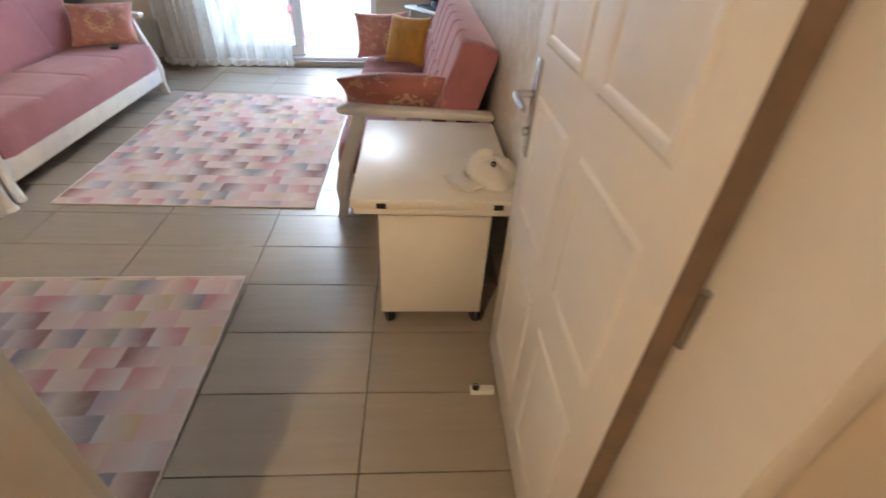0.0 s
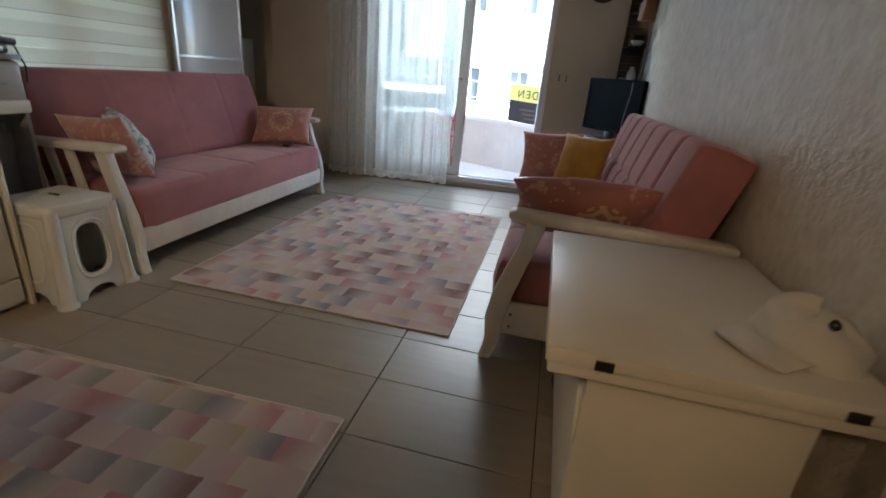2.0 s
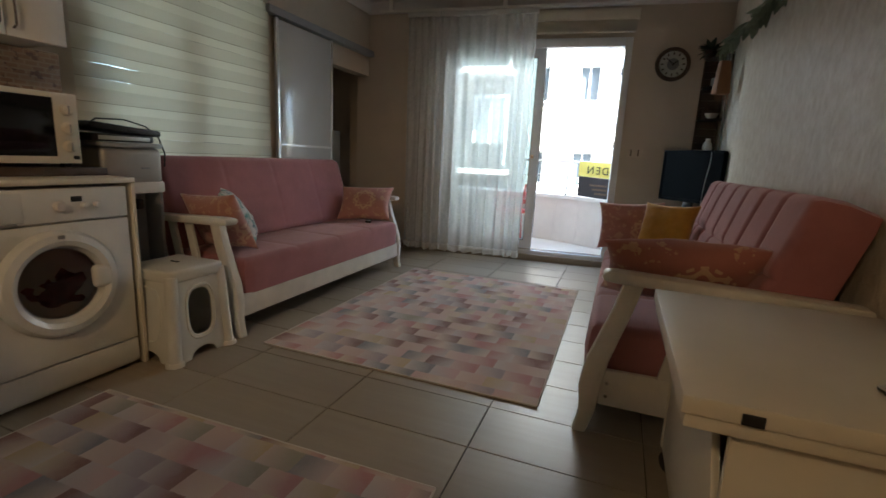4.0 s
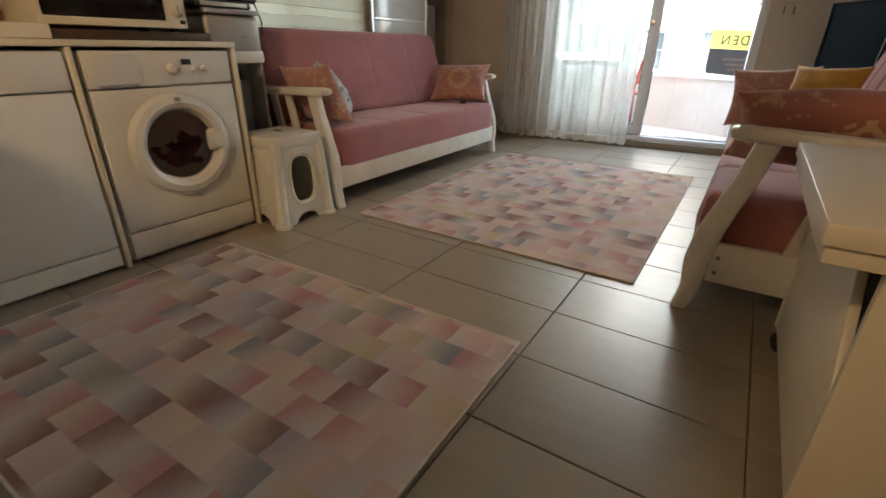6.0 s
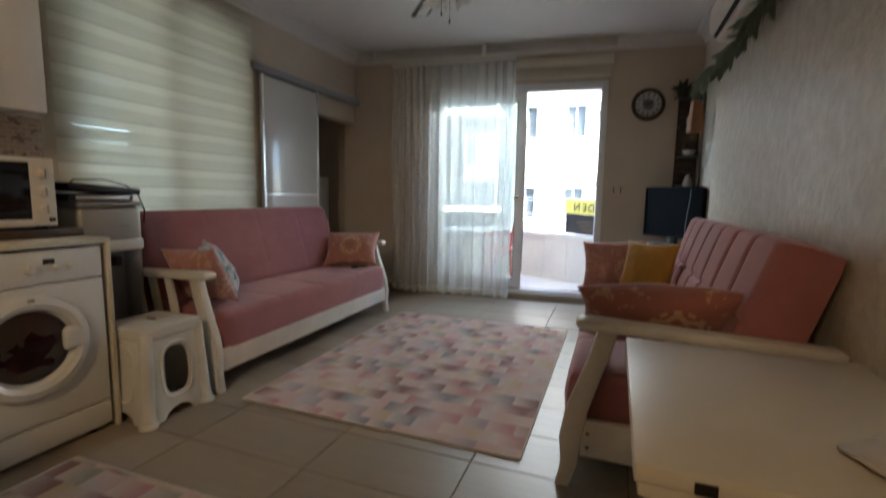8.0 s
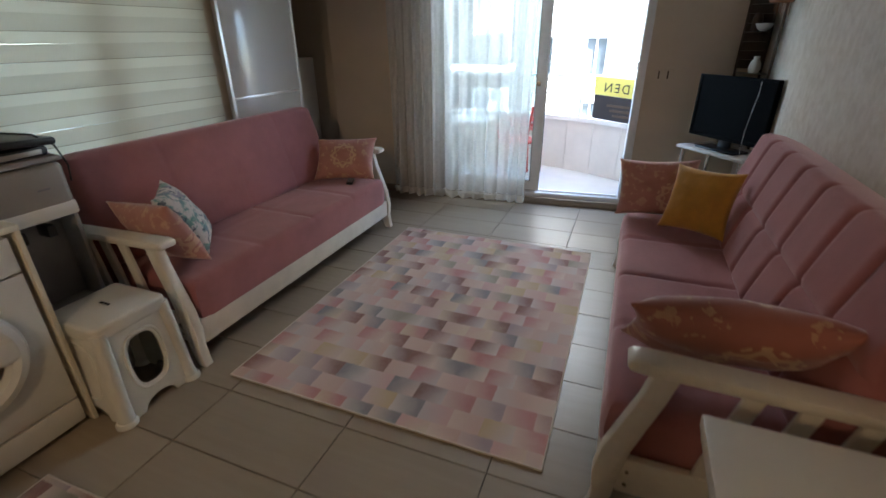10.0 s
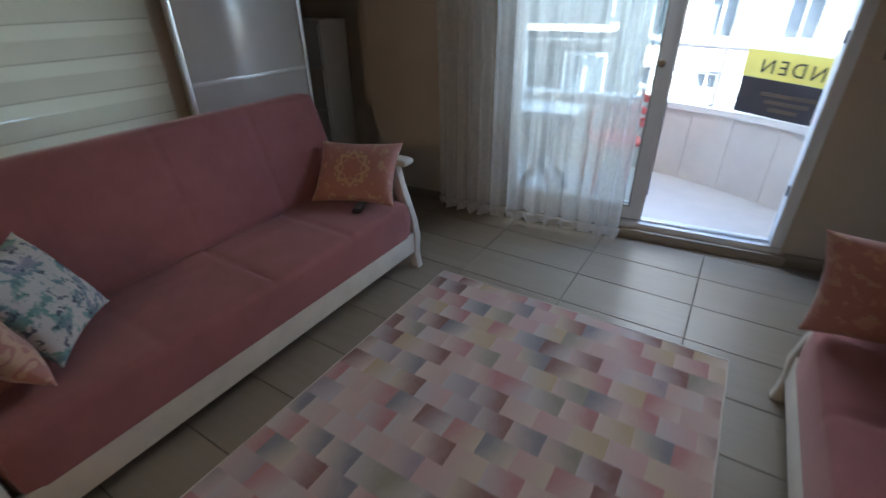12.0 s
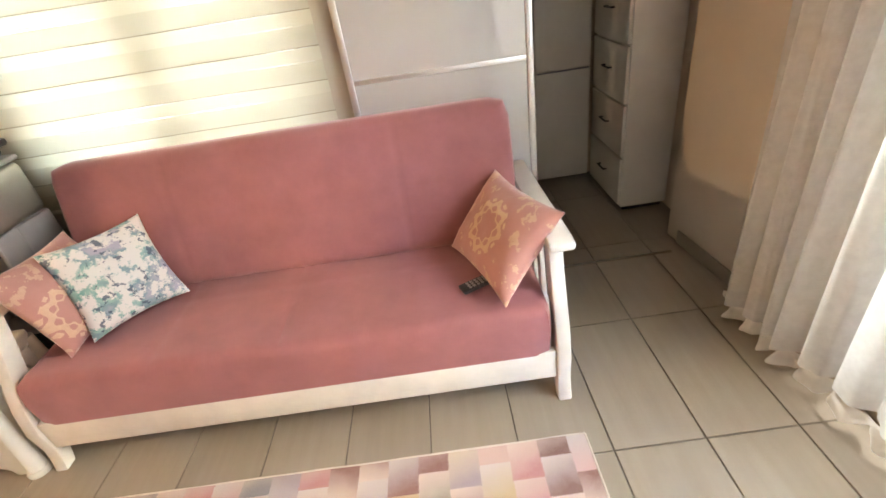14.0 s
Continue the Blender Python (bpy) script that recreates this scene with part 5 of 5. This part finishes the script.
part("cable", tube([(0.20, -0.006, 0.50), (0.205, -0.012, 0.42), (0.19, -0.015, 0.30), (0.175, -0.014, 0.17), (0.19, -0.03, 0.06), (0.185, -0.02, 0.0)], 0.0016, 6), APPL, tv, "thin white cable")

# ---- corner shelf and what stands on it ----
SHX, SHY = RIGHT - 0.002, back_y(RIGHT) - 0.016
cs = thing("corner_shelf", I4, "corner shelf with white boards, dark posts and a slatted back", "shelf")
for z in (1.215, 1.50, 1.78, 2.03):
    bm = bmesh.new()
    pts = [(SHX, SHY - 0.02), (SHX - 0.20, SHY - 0.025)] + [(SHX - 0.20 * math.cos(a), SHY - 0.025 - 0.32 * math.sin(a)) for a in [math.pi / 2 * i / 10 for i in range(1, 11)]]
    bm.faces.new([bm.verts.new((x, y, z)) for x, y in pts])
    bmesh.ops.solidify(bm, geom=bm.faces[:], thickness=0.018)
    part("board", bm, APPL, cs)
for x, y in ((SHX - 0.19, SHY - 0.04), (SHX - 0.02, SHY - 0.32), (SHX - 0.02, SHY - 0.045)):
    part("post", tube([(x, y, 0.62), (x, y, 2.05)], 0.010, 10), DARKBR, cs, "dark wooden post")
z = 1.24
while z < 2.02:
    part("back_slat", box(SHX - 0.185, SHY - 0.016, z, SHX - 0.012, SHY - 0.006, z + 0.062, 0.002), DARKBR, cs)
    z += 0.0635


def vase(name, m, prof, material, label, category):
    ob = link(name, lathe(prof, 28), material)
    ob.matrix_world = m
    return tagged(ob, label, category)


vase("vase", pose(SHX - 0.09, SHY - 0.17, 1.216), [(0.0, 0.0), (0.028, 0.0), (0.042, 0.03), (0.036, 0.07), (0.018, 0.10), (0.022, 0.118), (0.017, 0.116)], APPL, "small white vase on the corner shelf", "vase")
vase("bowl", pose(SHX - 0.10, SHY - 0.20, 1.501), [(0.0, 0.004), (0.02, 0.0), (0.045, 0.02), (0.058, 0.05), (0.054, 0.05), (0.04, 0.02), (0.0, 0.012)], APPL, "small white bowl on the corner shelf", "bowl")
vase("jar", pose(SHX - 0.13, SHY - 0.09, 1.501), [(0.0, 0.0), (0.03, 0.0), (0.034, 0.02), (0.034, 0.09), (0.024, 0.105), (0.024, 0.12), (0.0, 0.122)], DARKBR, "dark brown glass jar on the corner shelf", "jar")
vase("candle_glass", pose(SHX - 0.10, SHY - 0.13, 1.781), [(0.0, 0.0), (0.03, 0.0), (0.036, 0.03), (0.034, 0.085), (0.030, 0.085), (0.030, 0.02), (0.0, 0.015)], GREY, "smoky glass tumbler on the corner shelf", "glass")


def leaf_mesh(length, width, material, name):
    me = bpy.data.meshes.new(name)
    n = 6
    vs, fs = [], []
    for i in range(n + 1):
        t = i / n
        w = width * math.sin(math.pi * min(0.98, t * 0.92 + 0.06)) ** 0.8
        droop = -0.35 * length * t * t
        vs += [(length * t, -w, droop - 0.15 * w), (length * t, 0, droop), (length * t, w, droop - 0.15 * w)]
    for i in range(n):
        a = 3 * i
        fs += [(a, a + 3, a + 4, a + 1), (a + 1, a + 4, a + 5, a + 2)]
    me.from_pydata(vs, [], fs)
    me.materials.append(material)
    me.shade_smooth()
    return me


# garland trailing from the air conditioner along the wall to the shelf
rnd = random.Random(5)
gl = thing("leaf_garland", I4, "trailing grey-green artificial leaf garland along the wall", "garland")
way = [Vector(p) for p in ((1.645, 2.475, 2.33), (1.640, 2.50, 2.22), (1.62, 2.58, 2.13), (1.60, 2.85, 2.08), (1.60, 3.20, 2.06), (1.60, 3.60, 2.06), (1.59, 4.00, 2.07), (1.56, 4.40, 2.05), (1.53, 4.72, 2.05))]
part("stem", tube(way, 0.005, 6), PALM, gl, "dark green stem")
leafm = leaf_mesh(0.098, 0.019, GREEN, "leaf")
for i in range(160):
    s = 0.85 + rnd.random() * (len(way) - 1.851)
    a, b = way[int(s)], way[int(s) + 1]
    p = a + (b - a) * (s - int(s))
    ob = new("leaf", leafm)
    d = (b - a).normalized()
    hang = Vector((rnd.uniform(-0.9, 0.05), d.y * 0.6 + rnd.uniform(-0.5, 0.5), rnd.uniform(-1.3, 0.25))).normalized()
    ob.parent = gl
    k = rnd.uniform(0.75, 1.3)
    ob.matrix_world = Matrix.Translation(p) @ hang.to_track_quat("X", "Z").to_matrix().to_4x4() @ pose(0, 0, 0, rnd.uniform(-60, 60)) @ Matrix.Diagonal((k, k, k, 1))
plant = thing("trailing_plant", pose(SHX - 0.17, SHY - 0.10, 2.031), "dark green artificial plant on top of the shelf", "plant")
part("pot", lathe([(0.0, 0.0), (0.04, 0.0), (0.055, 0.075), (0.05, 0.078), (0.0, 0.07)], 24), DARKBR, plant)
leafd = leaf_mesh(0.14, 0.02, PALM, "frond")
for i in range(46):
    a = rnd.uniform(0, 360)
    ob = new("leaf", leafd)
    ob.parent = plant
    ob.matrix_parent_inverse = I4
    k = rnd.uniform(0.6, 1.05)
    ob.matrix_basis = pose(0, 0, 0.07, 0, 0, a) @ pose(0, 0, 0, rnd.uniform(-30, 30), rnd.uniform(-70, 25), 0) @ Matrix.Diagonal((k, k, k, 1))
bag = thing("hanging_bag", pose(1.54, 4.50, 1.66, 0, 0, 20), "brown woven bag hanging from the shelf", "bag")
bb = box(-0.06, -0.045, 0.0, 0.06, 0.045, 0.26, 0.014, seg=3)
for v in bb.verts:
    v.co.x *= 1 - 0.35 * v.co.z / 0.26
    v.co.y *= 1 - 0.45 * v.co.z / 0.26
part("pouch", bb, BROWNB, bag)
part("strap", tube([(-0.03, 0, 0.25), (-0.025, 0, 0.34), (0.0, 0, 0.375), (0.025, 0, 0.34), (0.03, 0, 0.25)], 0.004, 6), DARKBR, bag)
for i in range(9):
    x = -0.048 + 0.012 * i
    part("tassel", tube([(x, -0.02, 0.0), (x + 0.004 * math.sin(i), -0.02, -0.05 - 0.012 * (i % 3))], 0.0025, 5), BROWNB, bag)

# ---- air conditioner ----
ac = thing("air_conditioner", I4, "cream wall air conditioner above the sofa", "air conditioner")
prof = [(RIGHT - 0.001, 2.08), (1.50, 2.085), (1.452, 2.13), (1.440, 2.20), (1.444, 2.31), (1.470, 2.355), (1.53, 2.365), (RIGHT - 0.001, 2.365)]
abm = bmesh.new()
ends = [[abm.verts.new((x, y, z)) for x, z in prof] for y in (2.70, 3.50)]
abm.faces.new(ends[0])
abm.faces.new(ends[1][::-1])
for i in range(len(prof)):
    j = (i + 1) % len(prof)
    abm.faces.new((ends[0][j], ends[0][i], ends[1][i], ends[1][j]))
bmesh.ops.recalc_face_normals(abm, faces=abm.faces)
bmesh.ops.bevel(abm, geom=[e for e in abm.edges if e.calc_face_angle(0) > 0.3], offset=0.012, segments=3, affect="EDGES", profile=0.5)
part("case", abm, ACPLASTIC, ac)
part("louvre", moved(box(0.0, 2.74, -0.003, 0.022, 3.46, 0.003, 0.001), pose(1.462, 0, 2.112, 0, 42, 0)), SLOT, ac, "dark air slot")
part("front_seam", box(1.4375, 2.72, 2.272, 1.4405, 3.48, 2.276), GREY, ac)
for k in range(8):
    part("side_rib", box(1.512 + 0.034 * (k % 2), 2.6965, 2.20 + 0.032 * (k // 2), 1.538 + 0.034 * (k % 2), 2.6995, 2.211 + 0.032 * (k // 2)), BROWNB, ac, "moulded rib on the end cap")
pipe = tube([(1.60, 2.70, 2.335), (1.615, 2.655, 2.335), (1.62, 2.64, 2.38), (1.62, 2.64, 2.44)], 0.014, 10)
part("pipe", pipe, DARKBR, ac, "dark insulated pipe")

# ---- tulle curtain ----
cur = thing("tulle_curtain", BACK, "sheer white tulle curtain with a scalloped hem", "curtain")


def drape(x0, x1, z_top, z_low, y, name, material, hem):
    """A gathered sheet: folds deepen downwards, the hem hangs in scallops."""
    bm = bmesh.new()
    nx, nz = 420, 26
    grid = []
    for j in range(nz + 1):
        v = j / nz
        line = []
        for i in range(nx + 1):
            u = i / nx
            x = x0 + (x1 - x0) * u
            ph = 78 * u + 7.0 * noise.noise(Vector((u * 3.0, 0, 1.7))) + 0.5 * noise.noise(Vector((u * 6, v * 1.5, 8.0)))
            dense = 1.15 - 0.55 * max(0.0, min(1.0, (u - 0.30) / 0.2))
            depth = (0.016 + 0.024 * v) * dense * (1 + 0.45 * noise.noise(Vector((u * 14, 0.0, 3.0))))
            z = z_top + (z_low - z_top) * v
            if hem:
                z += 0.018 * abs(math.sin(x * 28.0)) * v - 0.006
            line.append(bm.verts.new((x + 0.012 * math.cos(ph) * v, y + depth * (math.sin(ph) + 0.28 * math.sin(2.3 * ph + 1.0)) + 0.012 * noise.noise(Vector((u * 9, v * 2, 0))), z)))
        grid.append(line)
    for j in range(nz):
        for i in range(nx):
            bm.faces.new((grid[j][i], grid[j][i + 1], grid[j + 1][i + 1], grid[j + 1][i]))
    return part(name, bm, material, cur, smooth=180)


drape(-1.395, -0.07, 2.50, 0.11, -0.15, "veil", TULLE, False)
drape(-1.395, -0.07, 0.11, 0.035, -0.1502, "hem", TULLEHEM, True)
part("heading_tape", box(-1.40, -0.175, 2.455, -0.065, -0.12, 2.50, 0.004), TULLEHEM, cur, "gathered heading tape")
crail = thing("curtain_rail", BACK, "white ceiling curtain rail", "curtain rail")
part("profile", box(-1.72, -0.17, 2.505, 1.0, -0.125, 2.53, 0.003), WHITE, crail)
for x in (-1.6, -0.4, 0.9):
    part("bracket", box(x - 0.02, -0.155, 2.53, x + 0.02, -0.14, TOP - 0.001), WHITE, crail)

# ---- balcony ----
structure("pavement", box(-3.1, 5.1, -0.09, 1.75, 6.45, 0.03), plain("balcony_tile", (0.56, 0.52, 0.47), 0.5, var=0.08, scale=4.0), "pale stone balcony floor")


def rim_y(x):
    return 6.36 - 0.25 * (x + 0.6) ** 2


xs = [-2.6 + 4.3 * i / 60 for i in range(61)]
par = thing("parapet", I4, "curved cream stone balcony parapet", "parapet", kind="structure")


def curved(x_from, x_to, inner, outer, z0, z1, steps=10):
    bm = bmesh.new()
    rings = []
    for i in range(steps + 1):
        x = x_from + (x_to - x_from) * i / steps
        y = rim_y(x)
        nrm = Vector((0.5 * (x + 0.6), 1.0)).normalized()
        a, b = (x - nrm.x * inner, y - nrm.y * inner), (x + nrm.x * outer, y + nrm.y * outer)
        rings.append([bm.verts.new((*a, z0)), bm.verts.new((*b, z0)), bm.verts.new((*b, z1)), bm.verts.new((*a, z1))])
    for p, q in zip(rings, rings[1:]):
        for k in range(4):
            bm.faces.new((p[k], p[(k + 1) % 4], q[(k + 1) % 4], q[k]))
    bm.faces.new(rings[0])
    bm.faces.new(rings[-1][::-1])
    bmesh.ops.recalc_face_normals(bm, faces=bm.faces)
    return bm


x = -2.6
while x < 1.6:
    part("panel", curved(x + 0.0015, min(x + 0.30, 1.7) - 0.0015, 0.0, 0.11, 0.03, 0.60, 3), STONE, par)
    x += 0.30
part("core", curved(-2.6, 1.7, -0.006, 0.10, 0.03, 0.598, 40), COPING, par)
part("coping", curved(-2.6, 1.7, 0.03, 0.14, 0.60, 0.645, 60), COPING, par, "white stone coping")
rl = thing("balcony_railing", I4, "thin steel railing on the parapet", "railing")
part("top_bar", tube([(x, rim_y(x) + 0.05, 1.075) for x in xs], 0.016, 10), APPL, rl)
part("mid_bar", tube([(x, rim_y(x) + 0.05, 0.88) for x in xs], 0.006, 8), APPL, rl)
for x in (-2.2, -1.6, -1.0, -0.4, 0.22, 0.86, 1.4):
    p = part("post", tube([(x, rim_y(x) + 0.05, 0.645), (x, rim_y(x) + 0.05, 1.07)], 0.015, 10), APPL, rl)
    part("flange", moved(lathe([(0.0, 0.0), (0.04, 0.0), (0.04, 0.008), (0.018, 0.02), (0.0, 0.02)], 18), pose(x, rim_y(x) + 0.05, 0.645)), CHROME, p)

# banner tied to the railing, its print seen from behind
ban = thing("banner", I4, "yellow and black for-sale banner seen from behind, on the railing", "banner")


def sheet(x0, x1, z0, z1, material, name, off):
    bm = bmesh.new()
    n, m = 30, 8
    g = []
    for j in range(m + 1):
        g.append([])
        for i in range(n + 1):
            x = x0 + (x1 - x0) * i / n
            z = z0 + (z1 - z0) * j / m - 0.03 * (x - x0) / (x1 - x0)
            g[-1].append(bm.verts.new((x, rim_y(x) + off + 0.008 * noise.noise(Vector((x * 6, z * 6, 1))), z)))
    for j in range(m):
        for i in range(n):
            bm.faces.new((g[j][i], g[j][i + 1], g[j + 1][i + 1], g[j + 1][i]))
    return part(name, bm, material, ban, smooth=60)


yel = sheet(0.36, 1.12, 0.905, 1.085, BANNER, "yellow_field", 0.02)
blk = sheet(0.37, 1.12, 0.655, 0.904, BANNERB, "black_field", 0.022)
lx = 0.47
for ch in "NEDNİB":
    font = bpy.data.curves.new("letter", "FONT")
    font.body, font.size, font.extrude = ch, 0.13, 0.0006
    tmp = new("letter", font)
    me = bpy.data.meshes.new_from_object(tmp.evaluated_get(bpy.context.evaluated_depsgraph_get()))
    bpy.data.objects.remove(tmp)
    width = max(v.co.x for v in me.vertices) - min(v.co.x for v in me.vertices)
    left = min(v.co.x for v in me.vertices)
    me.materials.append(BLACK)
    ob = new("letter", me)
    ob.parent = yel
    yy = rim_y(lx + width / 2)
    slope = math.degrees(math.atan(-0.5 * (lx + width / 2 + 0.6)))
    ob.matrix_world = Matrix.Translation((lx, yy + 0.008, 0.945 - 0.03 * (lx - 0.36) / 0.76)) @ pose(0, 0, 0, 90, 0, slope) @ Matrix.Diagonal((-1, 1, 1, 1)) @ Matrix.Translation((-left - width, 0, 0))
    lx += width + 0.022
for i in range(3):
    part("print_bar", moved(box(-0.2 + 0.04 * i, -0.001, -0.012, 0.2 - 0.06 * i, 0.001, 0.012), pose(0.68, rim_y(0.68) + 0.012, 0.80 - 0.05 * i, 0, 0, math.degrees(math.atan(-0.64)))), DARKBR, blk)

# folding table and red chair on the balcony
ft = thing("folding_table", pose(-0.81, 5.33, 0.03, 0, 0, 4), "white folding balcony table with crossed legs", "table")
part("tabletop", box(-0.24, -0.19, 0.66, 0.24, 0.19, 0.685, 0.006), APPL, ft)
for y in (-0.13, 0.13):
    part("leg", tube([(-0.17, y, 0.0), (0.17, y, 0.66)], 0.020, 8), LEGGREY, ft, "dark grey leg")
    part("leg", tube([(0.17, y + 0.025, 0.0), (-0.17, y + 0.025, 0.66)], 0.020, 8), LEGGREY, ft, "dark grey leg")
part("stretcher", tube([(0.0, -0.14, 0.33), (0.0, 0.16, 0.33)], 0.010, 8), LEGGREY, ft)
rc = thing("balcony_chair", pose(-0.36, 5.70, 0.03, 0, 0, -60), "red plastic chair on the balcony", "chair")
part("seat", box(-0.19, -0.19, 0.40, 0.19, 0.19, 0.425, 0.01), RED, rc)
for x in (-0.17, 0.17):
    part("leg", tube([(x, -0.17, 0.0), (x, -0.165, 0.40)], 0.014, 8), RED, rc)
    part("back_leg", tube([(x, 0.20, 0.0), (x, 0.175, 0.42), (x, 0.22, 0.74)], 0.014, 8), RED, rc)
    part("arm", tube([(x, 0.19, 0.60), (x, -0.12, 0.61), (x, -0.17, 0.56), (x, -0.168, 0.41)], 0.013, 8), RED, rc)
for z in (0.52, 0.61, 0.70):
    part("back_slat", box(-0.16, 0.185 + 0.13 * (z - 0.45), z - 0.03, 0.16, 0.20 + 0.13 * (z - 0.45), z + 0.025, 0.005), RED, rc)

# ---- street and the building opposite ----
structure("ground", box(-400, -300, -6.3, 400, 700, -6.0), ASPHALT, "grey street far below")
ob_ = thing("apartment_building", pose(0, 18.0, -6.0), "white rendered apartment block across the street", "building")
WINDOWS = []
for f_ in range(6):
    for c_ in range(-6, 7):
        WINDOWS.append((c_ * 1.85 - 0.95, 0.13 + 3.05 * f_, 0.74 if c_ % 2 == 0 else 0.8, 1.25))
for c_ in range(-6, 7):
    WINDOWS.append((c_ * 1.85 - 0.90, 4.85, 0.62, 0.55))
holes = [[(x, z), (x + w, z), (x + w, z + h), (x, z + h)] for x, z, w, h in WINDOWS]
part("wall", plate([(-13.5, 0.0), (13.5, 0.0), (13.5, 19.0), (-13.5, 19.0)], holes, 0.25), FACADE, ob_, smooth=0)
part("core", box(-13.4, 0.55, 0.0, 13.4, 9.0, 18.8), FACADE, ob_)
part("roof", box(-13.9, -0.5, 19.0, 13.9, 9.4, 19.3), COPING, ob_)
for x, z, w, h in WINDOWS:
    wi = part("window", moved(plate([(x, z), (x + w, z), (x + w, z + h), (x, z + h)], [[(x + 0.06, z + 0.06), (x + w / 2 - 0.03, z + 0.06), (x + w / 2 - 0.03, z + h - 0.06), (x + 0.06, z + h - 0.06)], [(x + w / 2 + 0.03, z + 0.06), (x + w - 0.06, z + 0.06), (x + w - 0.06, z + h - 0.06), (x + w / 2 + 0.03, z + h - 0.06)]], 0.05), pose(0, 0.12, 0)), UPVC, ob_, smooth=0)
    part("pane", box(x, 0.19, z, x + w, 0.21, z + h), DARKGL, wi, smooth=0)
    part("sill", box(x - 0.06, -0.06, z - 0.06, x + w + 0.06, 0.0, z - 0.002), COPING, wi, smooth=0)
for f_ in range(6):
    for x0 in (-9.5, 1.55, 8.2):
        bal = part("balcony", box(x0, -1.1, 3.05 * f_ - 0.12, x0 + 3.0, -0.002, 3.05 * f_ + 0.08), COPING, ob_, smooth=0)
        part("apron", box(x0, -1.1, 3.05 * f_ + 0.081, x0 + 3.0, -1.02, 3.05 * f_ + 0.55), FACADE, bal, smooth=0)
        for k in range(4):
            part("rail", tube([(x0, -1.06, 3.05 * f_ + 0.65 + 0.12 * k), (x0 + 3.0, -1.06, 3.05 * f_ + 0.65 + 0.12 * k)], 0.015, 6), GREY, bal)

# grey building further along the street
nb = thing("apartment_building", pose(-2.35, 15.0, -6.0), "grey-blue apartment block with banded balconies", "building")
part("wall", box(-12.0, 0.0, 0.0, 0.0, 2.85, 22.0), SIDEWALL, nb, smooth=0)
part("roof", box(-12.2, -0.3, 22.0, 0.2, 2.9, 22.25), COPING, nb, smooth=0)
for f_ in range(7):
    z = 3.05 * f_ + 0.5
    part("balcony", box(-12.0, -0.9, z, -0.25, -0.002, z + 0.16), COPING, nb, smooth=0)
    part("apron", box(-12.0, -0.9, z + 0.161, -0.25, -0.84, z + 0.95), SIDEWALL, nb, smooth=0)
    for c_ in range(5):
        x = -1.55 - 2.2 * c_
        wi = part("window", plate([(x, z + 0.3), (x + 1.15, z + 0.3), (x + 1.15, z + 2.5), (x, z + 2.5)], [[(x + 0.08, z + 0.38), (x + 0.54, z + 0.38), (x + 0.54, z + 2.42), (x + 0.08, z + 2.42)], [(x + 0.62, z + 0.38), (x + 1.07, z + 0.38), (x + 1.07, z + 2.42), (x + 0.62, z + 2.42)]], 0.05), UPVC, nb, smooth=0)
        wi.location.y -= 0.03
        part("pane", box(x, -0.012, z + 0.3, x + 1.15, -0.003, z + 2.5), DARKGL, wi, smooth=0).location.y += 0.03

# ---- floor tiles ----
PX, PY = 0.615, 0.3095


def tile_mesh(w, d):
    me = bpy.data.meshes.new("tile")
    e, g = 0.0012, 0.0022
    a, b, c, f = g, g, w - g, d - g
    vs = [(a, b, -0.006), (c, b, -0.006), (c, f, -0.006), (a, f, -0.006), (a, b, -0.0015), (c, b, -0.0015), (c, f, -0.0015), (a, f, -0.0015), (a + e, b + e, 0.0), (c - e, b + e, 0.0), (c - e, f - e, 0.0), (a + e, f - e, 0.0)]
    fs = [(8, 9, 10, 11)]
    for k in range(4):
        n = (k + 1) % 4
        fs += [(k, n, 4 + n, 4 + k), (4 + k, 4 + n, 8 + n, 8 + k)]
    me.from_pydata([(x - w / 2, y - d / 2, z) for x, y, z in vs], [], fs)
    me.materials.append(TILE)
    return me


whole = tile_mesh(PX, PY)
for i in range(-6, 2):
    for k in range(-11, 13):
        x, y = 0.45 + PX * (i + 0.5), 1.22 + PY * (k + 0.5)
        if y < 0 and x < 0.3:
            continue
        if x < -2.1 and y < 3.1:
            continue
        ob = new("tile", whole)
        ob.parent = floor_base
        ob.location = (x, y, rnd.uniform(-0.0004, 0.0004))
